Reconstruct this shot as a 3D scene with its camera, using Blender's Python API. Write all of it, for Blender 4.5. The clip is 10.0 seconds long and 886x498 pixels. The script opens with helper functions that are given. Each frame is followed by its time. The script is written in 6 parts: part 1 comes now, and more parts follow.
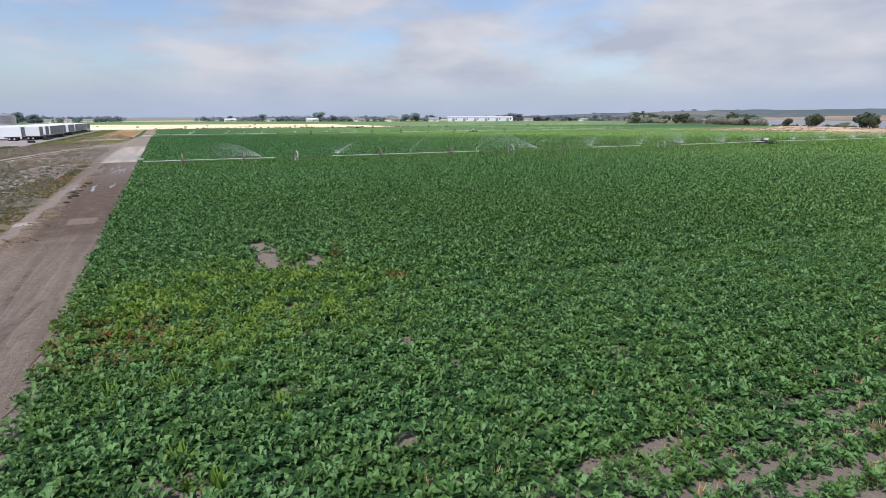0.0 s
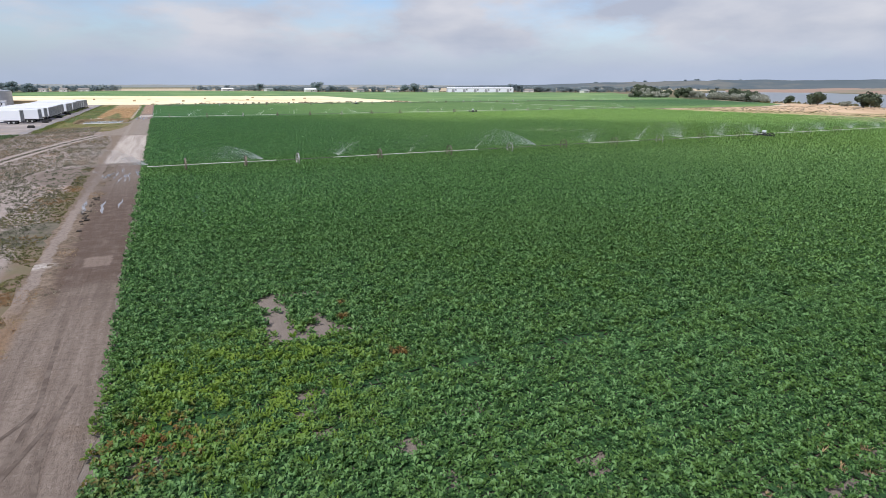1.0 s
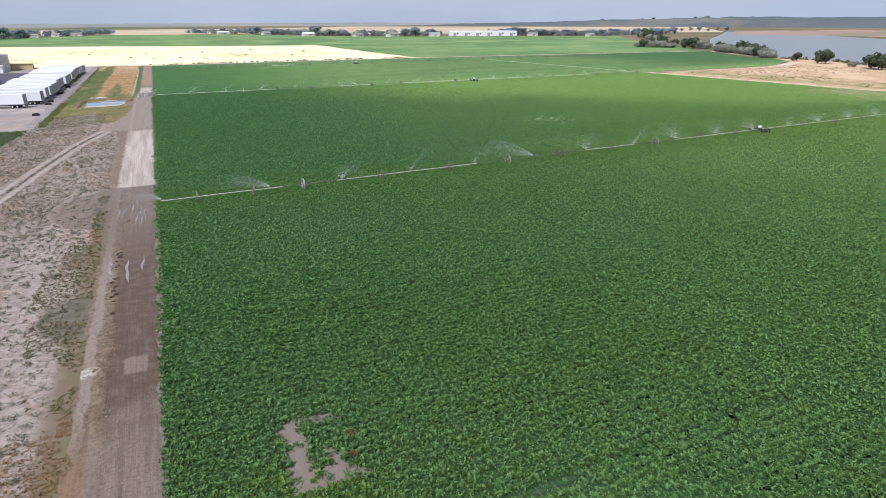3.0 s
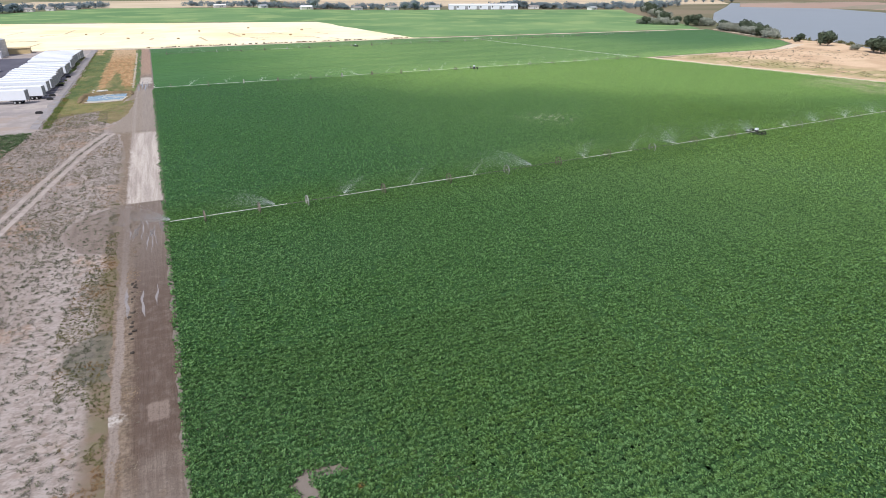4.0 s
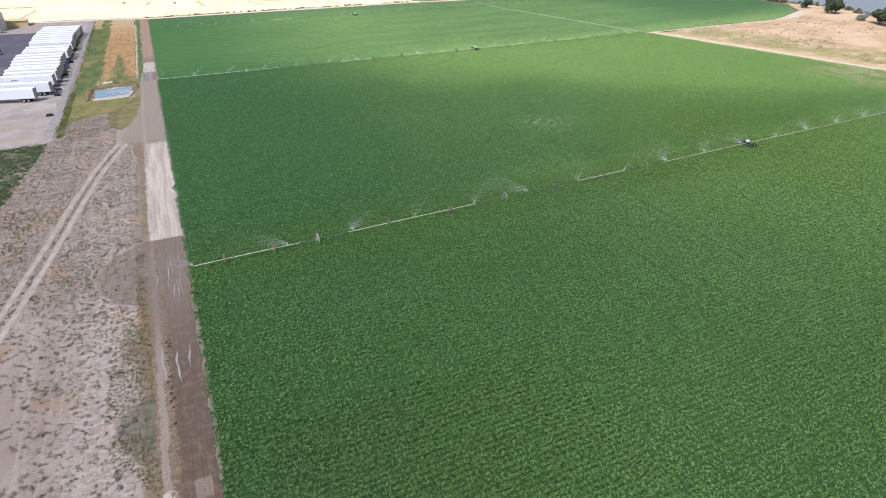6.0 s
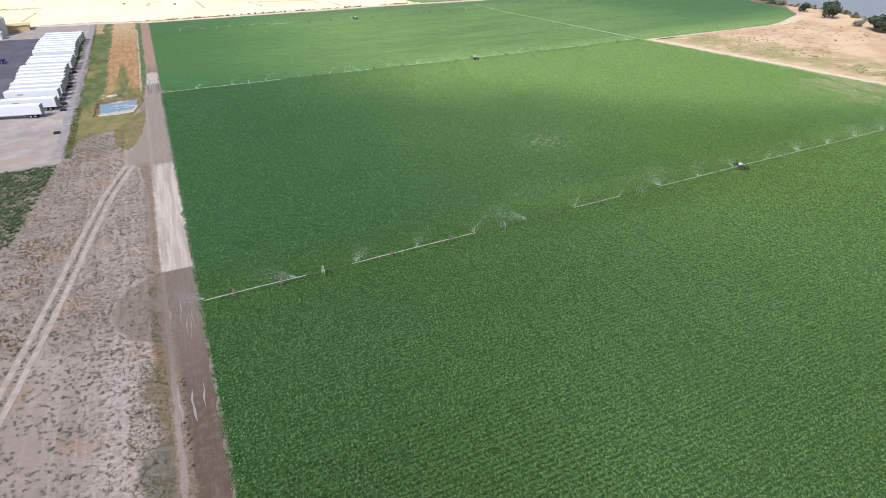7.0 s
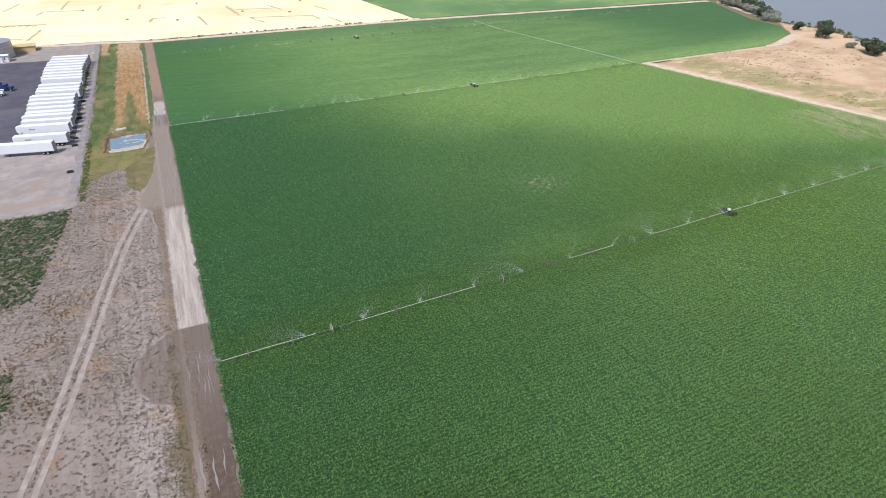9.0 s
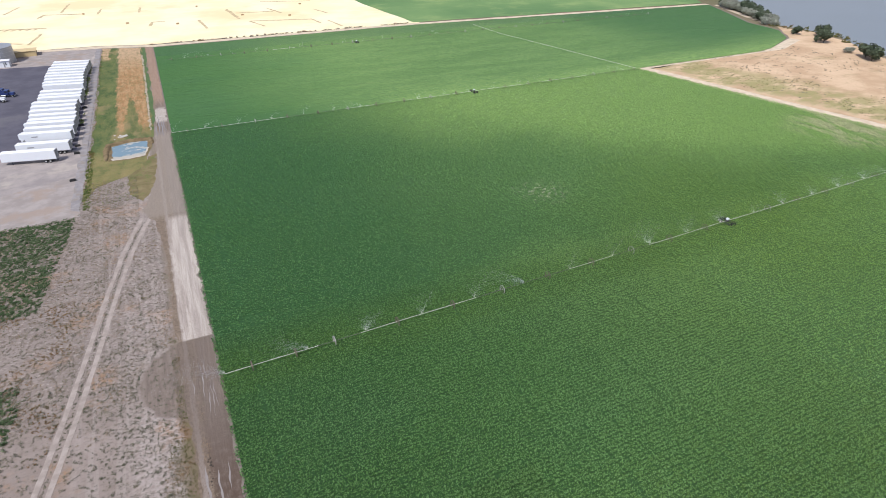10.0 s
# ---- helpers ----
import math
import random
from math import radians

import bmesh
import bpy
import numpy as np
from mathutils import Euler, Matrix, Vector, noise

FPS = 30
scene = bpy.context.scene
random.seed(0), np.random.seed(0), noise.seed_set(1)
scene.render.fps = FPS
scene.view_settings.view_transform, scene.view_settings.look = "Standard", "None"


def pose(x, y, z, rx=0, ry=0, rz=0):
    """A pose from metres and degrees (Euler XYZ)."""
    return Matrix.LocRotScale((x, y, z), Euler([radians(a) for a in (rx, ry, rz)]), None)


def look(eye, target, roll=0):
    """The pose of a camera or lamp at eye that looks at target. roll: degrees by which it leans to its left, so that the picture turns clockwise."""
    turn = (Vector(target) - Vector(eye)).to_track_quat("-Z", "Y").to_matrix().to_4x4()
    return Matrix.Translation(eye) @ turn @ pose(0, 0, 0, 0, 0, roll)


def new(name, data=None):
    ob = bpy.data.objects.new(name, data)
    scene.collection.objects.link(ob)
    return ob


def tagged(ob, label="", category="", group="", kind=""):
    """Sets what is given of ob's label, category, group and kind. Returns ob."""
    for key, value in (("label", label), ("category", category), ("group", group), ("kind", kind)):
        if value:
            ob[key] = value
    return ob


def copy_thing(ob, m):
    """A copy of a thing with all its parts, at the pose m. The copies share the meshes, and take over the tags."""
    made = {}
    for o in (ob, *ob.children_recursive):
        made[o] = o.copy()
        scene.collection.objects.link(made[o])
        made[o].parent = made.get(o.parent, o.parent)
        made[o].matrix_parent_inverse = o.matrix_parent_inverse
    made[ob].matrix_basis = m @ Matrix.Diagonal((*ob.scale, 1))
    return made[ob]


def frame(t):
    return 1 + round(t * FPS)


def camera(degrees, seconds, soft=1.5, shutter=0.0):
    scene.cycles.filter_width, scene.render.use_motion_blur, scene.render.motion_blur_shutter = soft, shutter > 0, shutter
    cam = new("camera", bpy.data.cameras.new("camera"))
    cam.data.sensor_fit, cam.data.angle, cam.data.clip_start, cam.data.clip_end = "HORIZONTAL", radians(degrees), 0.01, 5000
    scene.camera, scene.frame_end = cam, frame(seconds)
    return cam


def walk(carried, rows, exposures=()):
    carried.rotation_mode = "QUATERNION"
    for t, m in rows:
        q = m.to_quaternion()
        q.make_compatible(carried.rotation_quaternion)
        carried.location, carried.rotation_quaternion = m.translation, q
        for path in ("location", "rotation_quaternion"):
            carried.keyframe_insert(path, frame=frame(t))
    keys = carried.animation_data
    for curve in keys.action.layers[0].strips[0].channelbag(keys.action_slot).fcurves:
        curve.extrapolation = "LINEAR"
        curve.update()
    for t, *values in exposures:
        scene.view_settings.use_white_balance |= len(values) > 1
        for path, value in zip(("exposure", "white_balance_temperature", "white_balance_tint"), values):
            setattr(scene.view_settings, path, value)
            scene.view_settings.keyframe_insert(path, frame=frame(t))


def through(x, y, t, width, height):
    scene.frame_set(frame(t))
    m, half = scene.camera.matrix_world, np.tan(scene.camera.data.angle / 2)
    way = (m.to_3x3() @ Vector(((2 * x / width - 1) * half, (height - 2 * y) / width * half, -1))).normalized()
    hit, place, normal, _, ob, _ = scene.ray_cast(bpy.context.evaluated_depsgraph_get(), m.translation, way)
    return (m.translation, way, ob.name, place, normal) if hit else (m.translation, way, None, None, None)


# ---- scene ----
# Camera: a drone that climbs at the edge of a crop field.
cam = camera(74.15, 10.0, soft=0.7)
walk(cam, [
    (0, look((3.89, 9.57, 6.82), (24.53, 53.76, -4.19), -0.17)),
    (0.5, look((3.72, 9.28, 9.26), (24.25, 53.18, -3.04), -0.03)),
    (1, look((3.60, 8.96, 12.13), (24.04, 52.52, -1.45), 0.11)),
    (1.5, look((3.62, 8.87, 15.31), (23.85, 52.10, 0.42), 0.07)),
    (2, look((3.63, 8.53, 18.68), (23.67, 51.43, 2.62), 0.09)),
    (2.5, look((3.73, 8.29, 22.31), (23.52, 50.82, 5.00), 0.01)),
    (4, look((3.66, 8.20, 33.49), (22.84, 49.50, 12.84), -0.10)),
    (4.5, look((3.65, 8.14, 37.89), (22.52, 48.92, 15.96), -0.17)),
    (5, look((3.73, 8.26, 42.01), (22.35, 48.56, 19.00), -0.22)),
    (6.5, look((3.88, 8.89, 55.26), (21.95, 47.96, 29.81), -0.13)),
    (7, look((3.73, 9.19, 59.56), (21.80, 48.10, 33.88), -0.06)),
    (7.5, look((3.65, 9.47, 63.35), (21.72, 48.30, 37.57), -0.03)),
    (8, look((3.54, 9.64, 67.17), (21.63, 48.41, 41.28), 0.06)),
    (8.5, look((3.51, 9.92, 70.90), (21.61, 48.60, 44.89), 0.13)),
    (9, look((3.58, 10.46, 73.61), (21.67, 49.08, 47.51), 0.09)),
    (9.5, look((3.47, 10.86, 75.41), (21.60, 49.44, 49.27), 0.13)),
    (10, look((3.26, 11.00, 76.55), (21.41, 49.55, 50.39), 0.14)),
], [(0, 0.03), (2.5, 0.09), (4.5, 0.14), (6.5, 0.16), (8, 0.09), (10, 0.02)])

# ---- light ----
SUN_ELEVATION, SUN_AZIMUTH = 52.0, 232.0      # azimuth clockwise from +y, the way towards the sun
world = bpy.data.worlds.new("sky")
scene.world = world
world.use_nodes = True
wn, wl = world.node_tree.nodes, world.node_tree.links
wn.clear()
sky = wn.new("ShaderNodeTexSky")
sky.sky_type = "NISHITA"
sky.sun_disc = False
sky.sun_elevation = radians(SUN_ELEVATION)
sky.sun_rotation = radians(SUN_AZIMUTH)
sky.dust_density = 1.2
sky.air_density = 1.0
coords = wn.new("ShaderNodeTexCoord")
stretch = wn.new("ShaderNodeMapping")
stretch.inputs["Scale"].default_value = (1.0, 1.0, 3.0)
stretch.inputs["Location"].default_value = (0.35, 0.1, 0.0)
cloud_noise = wn.new("ShaderNodeTexNoise")
cloud_noise.inputs["Scale"].default_value = 3.1
cloud_noise.inputs["Detail"].default_value = 7.0
cloud_noise.inputs["Roughness"].default_value = 0.58
cloud_ramp = wn.new("ShaderNodeValToRGB")
cloud_ramp.color_ramp.elements[0].position = 0.44
cloud_ramp.color_ramp.elements[1].position = 0.60
cloud_ramp.color_ramp.elements[0].color = (0.05, 0.05, 0.05, 1)
cloud_ramp.color_ramp.elements[1].color = (0.92, 0.92, 0.92, 1)
cloud_mix = wn.new("ShaderNodeMix")
cloud_mix.data_type = "RGBA"
billow = wn.new("ShaderNodeTexNoise")
billow.inputs["Scale"].default_value = 5.5
billow.inputs["Detail"].default_value = 6.0
billow_mix = wn.new("ShaderNodeMix")
billow_mix.data_type = "RGBA"
billow_mix.inputs["A"].default_value = (2.95, 3.15, 3.85, 1)
billow_mix.inputs["B"].default_value = (4.35, 4.35, 4.75, 1)
billow_range = wn.new("ShaderNodeMapRange")
billow_range.inputs["From Min"].default_value, billow_range.inputs["From Max"].default_value = 0.36, 0.64
wl.new(billow.outputs["Fac"], billow_range.inputs["Value"])
wl.new(billow_range.outputs["Result"], billow_mix.inputs["Factor"])
wl.new(billow_mix.outputs["Result"], cloud_mix.inputs["B"])
sky_back = wn.new("ShaderNodeBackground")
sky_back.inputs["Strength"].default_value = 0.15
sky_out = wn.new("ShaderNodeOutputWorld")
wl.new(coords.outputs["Generated"], stretch.inputs["Vector"])
wl.new(stretch.outputs["Vector"], cloud_noise.inputs["Vector"])
wl.new(stretch.outputs["Vector"], billow.inputs["Vector"])
# The cover thickens towards the east.
cover_axes = wn.new("ShaderNodeSeparateXYZ")
cover = wn.new("ShaderNodeMath")
cover.operation = "MULTIPLY_ADD"
cover.inputs[1].default_value = 0.16
wl.new(coords.outputs["Generated"], cover_axes.inputs[0])
wl.new(cover_axes.outputs["X"], cover.inputs[0])
wl.new(cloud_noise.outputs["Fac"], cover.inputs[2])
wl.new(cover.outputs[0], cloud_ramp.inputs["Fac"])
wl.new(cloud_ramp.outputs["Color"], cloud_mix.inputs["Factor"])
clear_tint = wn.new("ShaderNodeMix")
clear_tint.data_type = "RGBA"
clear_tint.blend_type = "MULTIPLY"
clear_tint.inputs["Factor"].default_value = 1.0
clear_tint.inputs["B"].default_value = (0.80, 0.84, 0.98, 1)
wl.new(sky.outputs["Color"], clear_tint.inputs["A"])
wl.new(clear_tint.outputs["Result"], cloud_mix.inputs["A"])
# Pale haze towards the horizon, all the way round.
height_of = wn.new("ShaderNodeSeparateXYZ")
haze_range = wn.new("ShaderNodeMapRange")
haze_range.interpolation_type = "SMOOTHSTEP"
for key, value in (("From Min", 0.0), ("From Max", 0.09), ("To Min", 0.85), ("To Max", 0.0)):
    haze_range.inputs[key].default_value = value
haze_mix = wn.new("ShaderNodeMix")
haze_mix.data_type = "RGBA"
haze_mix.inputs["B"].default_value = (2.80, 3.35, 4.50, 1)
wl.new(coords.outputs["Generated"], height_of.inputs[0])
wl.new(height_of.outputs["Z"], haze_range.inputs["Value"])
wl.new(haze_range.outputs["Result"], haze_mix.inputs["Factor"])
wl.new(cloud_mix.outputs["Result"], haze_mix.inputs["A"])
wl.new(haze_mix.outputs["Result"], sky_back.inputs["Color"])
wl.new(sky_back.outputs["Background"], sky_out.inputs["Surface"])

sun_data = bpy.data.lights.new("sun", "SUN")
sun_data.energy = 4.1
sun_data.angle = radians(8.0)
sun_data.color = (1.0, 0.95, 0.88)
sun = new("sun", sun_data)
sun_way = Vector((math.sin(radians(SUN_AZIMUTH)) * math.cos(radians(SUN_ELEVATION)),
                  math.cos(radians(SUN_AZIMUTH)) * math.cos(radians(SUN_ELEVATION)),
                  math.sin(radians(SUN_ELEVATION))))
sun.matrix_world = look(sun_way * 100, (0, 0, 0))


# ---- materials ----
class Nodes:
    """A small builder of node materials."""

    def __init__(self, name):
        self.mat = bpy.data.materials.new(name)
        self.mat.use_nodes = True
        self.tree = self.mat.node_tree
        self.tree.nodes.clear()
        self.out = self.add("ShaderNodeOutputMaterial")
        self.pos = self.add("ShaderNodeNewGeometry").outputs["Position"]

    def add(self, kind):
        return self.tree.nodes.new(kind)

    def put(self, socket, value):
        if isinstance(value, bpy.types.NodeSocket):
            self.tree.links.new(value, socket)
        elif isinstance(value, (tuple, list)) and len(value) == 3 and socket.type == "RGBA":
            socket.default_value = (*value, 1)
        else:
            socket.default_value = value

    def noise(self, scale, detail=4.0, rough=0.55, vec=None):
        n = self.add("ShaderNodeTexNoise")
        self.put(n.inputs["Scale"], scale)
        self.put(n.inputs["Detail"], detail)
        self.put(n.inputs["Roughness"], rough)
        self.put(n.inputs["Vector"], vec or self.pos)
        return n.outputs["Fac"]

    def scaled(self, x, y, z, vec=None):
        n = self.add("ShaderNodeVectorMath")
        n.operation = "MULTIPLY"
        self.put(n.inputs[0], vec or self.pos)
        n.inputs[1].default_value = (x, y, z)
        return n.outputs["Vector"]

    def axis(self, k, vec=None):
        n = self.add("ShaderNodeSeparateXYZ")
        self.put(n.inputs[0], vec or self.pos)
        return n.outputs[k]

    def math(self, op, a, b=0.0):
        n = self.add("ShaderNodeMath")
        n.operation = op
        self.put(n.inputs[0], a)
        self.put(n.inputs[1], b)
        return n.outputs[0]

    def span(self, v, a, b, c=0.0, d=1.0):
        n = self.add("ShaderNodeMapRange")
        n.interpolation_type = "SMOOTHSTEP"
        for k, q in zip(("Value", "From Min", "From Max", "To Min", "To Max"), (v, a, b, c, d)):
            self.put(n.inputs[k], q)
        return n.outputs["Result"]

    def mix(self, fac, a, b, blend="MIX"):
        n = self.add("ShaderNodeMix")
        n.data_type = "RGBA"
        n.blend_type = blend
        self.put(n.inputs["Factor"], fac)
        self.put(n.inputs["A"], a)
        self.put(n.inputs["B"], b)
        return n.outputs["Result"]

    def spot(self, x, y, inner, outer, wobble=0.0, scale=0.3):
        """1 inside a round patch about (x, y), 0 outside, with an uneven rim."""
        n = self.add("ShaderNodeVectorMath")
        n.operation = "DISTANCE"
        self.put(n.inputs[0], self.scaled(1, 1, 0))
        n.inputs[1].default_value = (x, y, 0)
        d = n.outputs["Value"]
        if wobble:
            d = self.math("ADD", d, self.math("MULTIPLY", self.math("SUBTRACT", self.noise(scale), 0.5), wobble))
        return self.span(d, inner, outer, 1.0, 0.0)

    def island(self):
        return self.add("ShaderNodeNewGeometry").outputs["Random Per Island"]

    def object_random(self):
        return self.add("ShaderNodeObjectInfo").outputs["Random"]

    def bump(self, height, strength, distance):
        n = self.add("ShaderNodeBump")
        self.put(n.inputs["Height"], height)
        n.inputs["Strength"].default_value = strength
        n.inputs["Distance"].default_value = distance
        return n.outputs["Normal"]

    def finish(self, color, rough=0.85, metal=0.0, normal=None, spec=0.3, through=None, thin=0.0, sheen=0.0):
        b = self.add("ShaderNodeBsdfPrincipled")
        self.put(b.inputs["Base Color"], color)
        self.put(b.inputs["Roughness"], rough)
        self.put(b.inputs["Metallic"], metal)
        self.put(b.inputs["Specular IOR Level"], spec)
        if sheen:
            b.inputs["Sheen Weight"].default_value = sheen
            b.inputs["Sheen Roughness"].default_value = 0.45
            b.inputs["Sheen Tint"].default_value = (0.62, 0.85, 0.40, 1)
        if normal:
            self.put(b.inputs["Normal"], normal)
        shader = b.outputs[0]
        if thin:
            t = self.add("ShaderNodeBsdfTranslucent")
            self.put(t.inputs["Color"], through or color)
            m = self.add("ShaderNodeMixShader")
            m.inputs[0].default_value = thin
            self.tree.links.new(shader, m.inputs[1])
            self.tree.links.new(t.outputs[0], m.inputs[2])
            shader = m.outputs[0]
        self.tree.links.new(shader, self.out.inputs["Surface"])
        return self.mat


def plain(name, color, rough=0.6, metal=0.0, vary=0.12, scale=3.0, bump=0.0, spec=0.4):
    """A paint, metal or wood with mild blotches and grain."""
    n = Nodes(name)
    dark = tuple(c * (1 - vary) for c in color)
    light = tuple(min(1, c * (1 + vary)) for c in color)
    c = n.mix(n.noise(scale), dark, light)
    c = n.mix(n.math("MULTIPLY", n.noise(scale * 9), 0.35), c, dark)
    normal = n.bump(n.noise(scale * 6), bump, 0.02) if bump else None
    return n.finish(c, rough, metal, normal, spec)


def crop_tone(n, deep, fresh):
    """The crop's colour over the field: deep green, fresher and yellower where the stand is weak or newly watered, with
    sun and cloud shade painted in.
    """
    broad = n.noise(0.012, 3.0)
    tone = n.mix(n.span(broad, 0.35, 0.7), deep, fresh)
    east = n.span(n.math("ADD", n.axis("X"), n.math("MULTIPLY", n.noise(0.02, 2.0), 60.0)), 42.0, 155.0)
    mid = n.math("MULTIPLY", n.span(n.math("ADD", n.axis("Y"), n.math("MULTIPLY", n.axis("X"), 0.5)), 45.0, 105.0), 0.68)
    tone = n.mix(mid, tone, (0.098, 0.262, 0.078))
    # Bluish leaf sheen, painted on as noise patches.
    bluish = n.span(n.noise(0.035, 3.0, 0.5, n.scaled(0.5, 1.0, 1.0)), 0.45, 0.6)
    tone = n.mix(n.math("MULTIPLY", bluish, 0.5), tone, (0.100, 0.240, 0.100))
    # Sunlit brightness of the eastern field, put into the crop colour.
    tone = n.mix(n.math("MULTIPLY", east, n.span(n.axis("Y"), 62.0, 145.0, 0.52, 1.0)), tone, (0.430, 0.640, 0.205))
    # Deeper green crop, with cloud shade and its soft edge painted in.
    rich_cloud_shade = n.math("MULTIPLY", n.span(n.math("ADD", n.axis("Y"), n.math("MULTIPLY", n.noise(0.03, 2.0), 20.0)), 112.0, 128.0),
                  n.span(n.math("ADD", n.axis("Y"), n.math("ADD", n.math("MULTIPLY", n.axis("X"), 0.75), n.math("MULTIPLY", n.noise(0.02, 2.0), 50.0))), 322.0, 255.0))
    tone = n.mix(n.math("MULTIPLY", rich_cloud_shade, 0.6), tone, (0.052, 0.178, 0.068))
    # Sun on the far stand, likewise lightened in colour.
    back = n.math("MULTIPLY", n.span(n.axis("Y"), 225.0, 262.0), n.span(n.math("ADD", n.axis("X"), n.math("MULTIPLY", n.noise(0.02, 2.0), 60.0)), 30.0, 190.0, 0.25, 1.0))
    tone = n.mix(n.math("MULTIPLY", back, 0.85), tone, (0.225, 0.370, 0.135))
    streaks = n.math("MULTIPLY", back, n.span(n.noise(0.07, 4.0, 0.6, n.scaled(0.3, 1.0, 1.0)), 0.42, 0.62, 0.0, 0.3))
    tone = n.mix(streaks, tone, (0.075, 0.180, 0.055))
    # Cloud shade over the lakeside corner, painted as darker green.
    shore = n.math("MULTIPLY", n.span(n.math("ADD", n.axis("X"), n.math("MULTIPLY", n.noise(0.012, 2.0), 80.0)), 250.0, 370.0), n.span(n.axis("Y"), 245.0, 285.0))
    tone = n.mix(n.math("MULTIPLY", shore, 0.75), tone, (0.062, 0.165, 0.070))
    band = n.span(n.math("ABSOLUTE", n.math("SUBTRACT", n.axis("Y"), 101.0)), 2.0, 10.0, 1.0, 0.0)
    band = n.math("MULTIPLY", band, n.span(n.axis("X"), 175.0, 110.0, 0.1, 0.5))
    tone = n.mix(band, tone, (0.130, 0.250, 0.034))
    lime = n.math("MULTIPLY", n.spot(138.0, 112.0, 12.0, 58.0, 40.0, 0.03), 0.5)
    tone = n.mix(lime, tone, (0.235, 0.365, 0.055))
    gaunt = n.math("MULTIPLY", n.spot(230.0, 138.0, 8.0, 27.0, 14.0, 0.08), n.span(n.noise(0.22, 4.0, 0.6, n.scaled(1.0, 0.22, 1.0)), 0.43, 0.53))
    tone = n.mix(n.math("MULTIPLY", gaunt, 0.95), tone, (0.80, 0.76, 0.48))
    speck = n.math("MULTIPLY", n.spot(97.0, 141.0, 2.0, 11.0, 6.0, 0.2), n.span(n.noise(0.75, 3.0), 0.55, 0.61))
    tone = n.mix(speck, tone, (0.78, 0.76, 0.60))
    return tone


def leaf_material():
    n = Nodes("crop_leaf")
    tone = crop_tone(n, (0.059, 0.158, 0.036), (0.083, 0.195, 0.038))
    r = n.island()
    calm = n.span(n.math("ADD", n.axis("X"), n.math("MULTIPLY", n.axis("Y"), 0.3)), 95.0, 190.0, 1.0, 0.75)
    even = n.math("MULTIPLY", calm, n.math("MULTIPLY", n.span(n.axis("Y"), 65.0, 150.0, 1.0, 0.85), n.span(n.axis("Y"), 225.0, 262.0, 1.0, 0.12)))
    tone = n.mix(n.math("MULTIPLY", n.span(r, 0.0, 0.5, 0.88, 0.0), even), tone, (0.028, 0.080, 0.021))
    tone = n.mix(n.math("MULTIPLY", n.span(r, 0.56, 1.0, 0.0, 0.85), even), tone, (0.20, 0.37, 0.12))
    limp = n.math("MULTIPLY", n.span(n.noise(0.55, 4.0, 0.6), 0.42, 0.62), n.math("MULTIPLY", n.span(n.axis("Y"), 62.0, 36.0), n.span(n.axis("X"), 5.0, 16.0, 0.35, 0.50)))
    tone = n.mix(limp, tone, (0.120, 0.215, 0.032))
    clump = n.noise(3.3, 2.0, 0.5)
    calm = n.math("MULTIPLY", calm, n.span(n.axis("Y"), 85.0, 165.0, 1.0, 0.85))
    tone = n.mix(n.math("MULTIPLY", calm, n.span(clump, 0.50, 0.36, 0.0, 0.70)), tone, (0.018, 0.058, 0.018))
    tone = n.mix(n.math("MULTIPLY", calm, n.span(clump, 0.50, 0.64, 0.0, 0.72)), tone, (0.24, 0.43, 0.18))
    weak = n.spot(5.8, 32.0, 1.5, 9.0, 4.0, 0.5)
    tone = n.mix(n.math("MULTIPLY", weak, n.span(n.noise(1.3), 0.40, 0.60, 0.0, 0.85)), tone, (0.235, 0.350, 0.050))
    dry = n.math("MULTIPLY", n.spot(2.0, 29.0, 0.2, 3.8, 3.0, 0.6), n.span(n.noise(2.2), 0.52, 0.60))
    dry = n.math("MAXIMUM", dry, n.math("MULTIPLY", n.math("MAXIMUM", n.spot(12.3, 32.3, 0.25, 0.6), n.math("MAXIMUM", n.spot(11.1, 37.5, 0.15, 0.45), n.spot(11.6, 39.4, 0.1, 0.4))), 0.8))
    tone = n.mix(dry, tone, (0.25, 0.12, 0.045))
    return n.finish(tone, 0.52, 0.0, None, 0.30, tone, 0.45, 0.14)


def canopy_material():
    n = Nodes("crop_canopy")
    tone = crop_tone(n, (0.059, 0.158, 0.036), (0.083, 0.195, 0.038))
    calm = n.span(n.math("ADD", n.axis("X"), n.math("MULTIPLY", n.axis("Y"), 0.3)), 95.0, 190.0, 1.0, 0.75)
    # Shade in the gaps below the leaves, put into the colour.
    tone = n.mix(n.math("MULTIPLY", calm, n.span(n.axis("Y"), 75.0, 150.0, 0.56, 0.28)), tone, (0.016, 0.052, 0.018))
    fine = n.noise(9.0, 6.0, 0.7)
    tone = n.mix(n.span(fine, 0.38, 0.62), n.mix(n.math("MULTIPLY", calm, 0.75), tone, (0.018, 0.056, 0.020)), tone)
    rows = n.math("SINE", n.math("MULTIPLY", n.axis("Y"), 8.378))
    # Painted shade between the rows.
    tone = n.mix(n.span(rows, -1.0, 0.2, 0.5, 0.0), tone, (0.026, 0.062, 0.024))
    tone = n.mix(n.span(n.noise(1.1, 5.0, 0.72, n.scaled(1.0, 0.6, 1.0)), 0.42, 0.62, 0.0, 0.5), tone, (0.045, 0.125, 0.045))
    height = n.math("ADD", n.math("MULTIPLY", rows, 0.25), n.noise(3.5, 6.0, 0.7))
    return n.finish(tone, 0.65, 0.0, n.bump(height, 0.9, 0.25), 0.2)


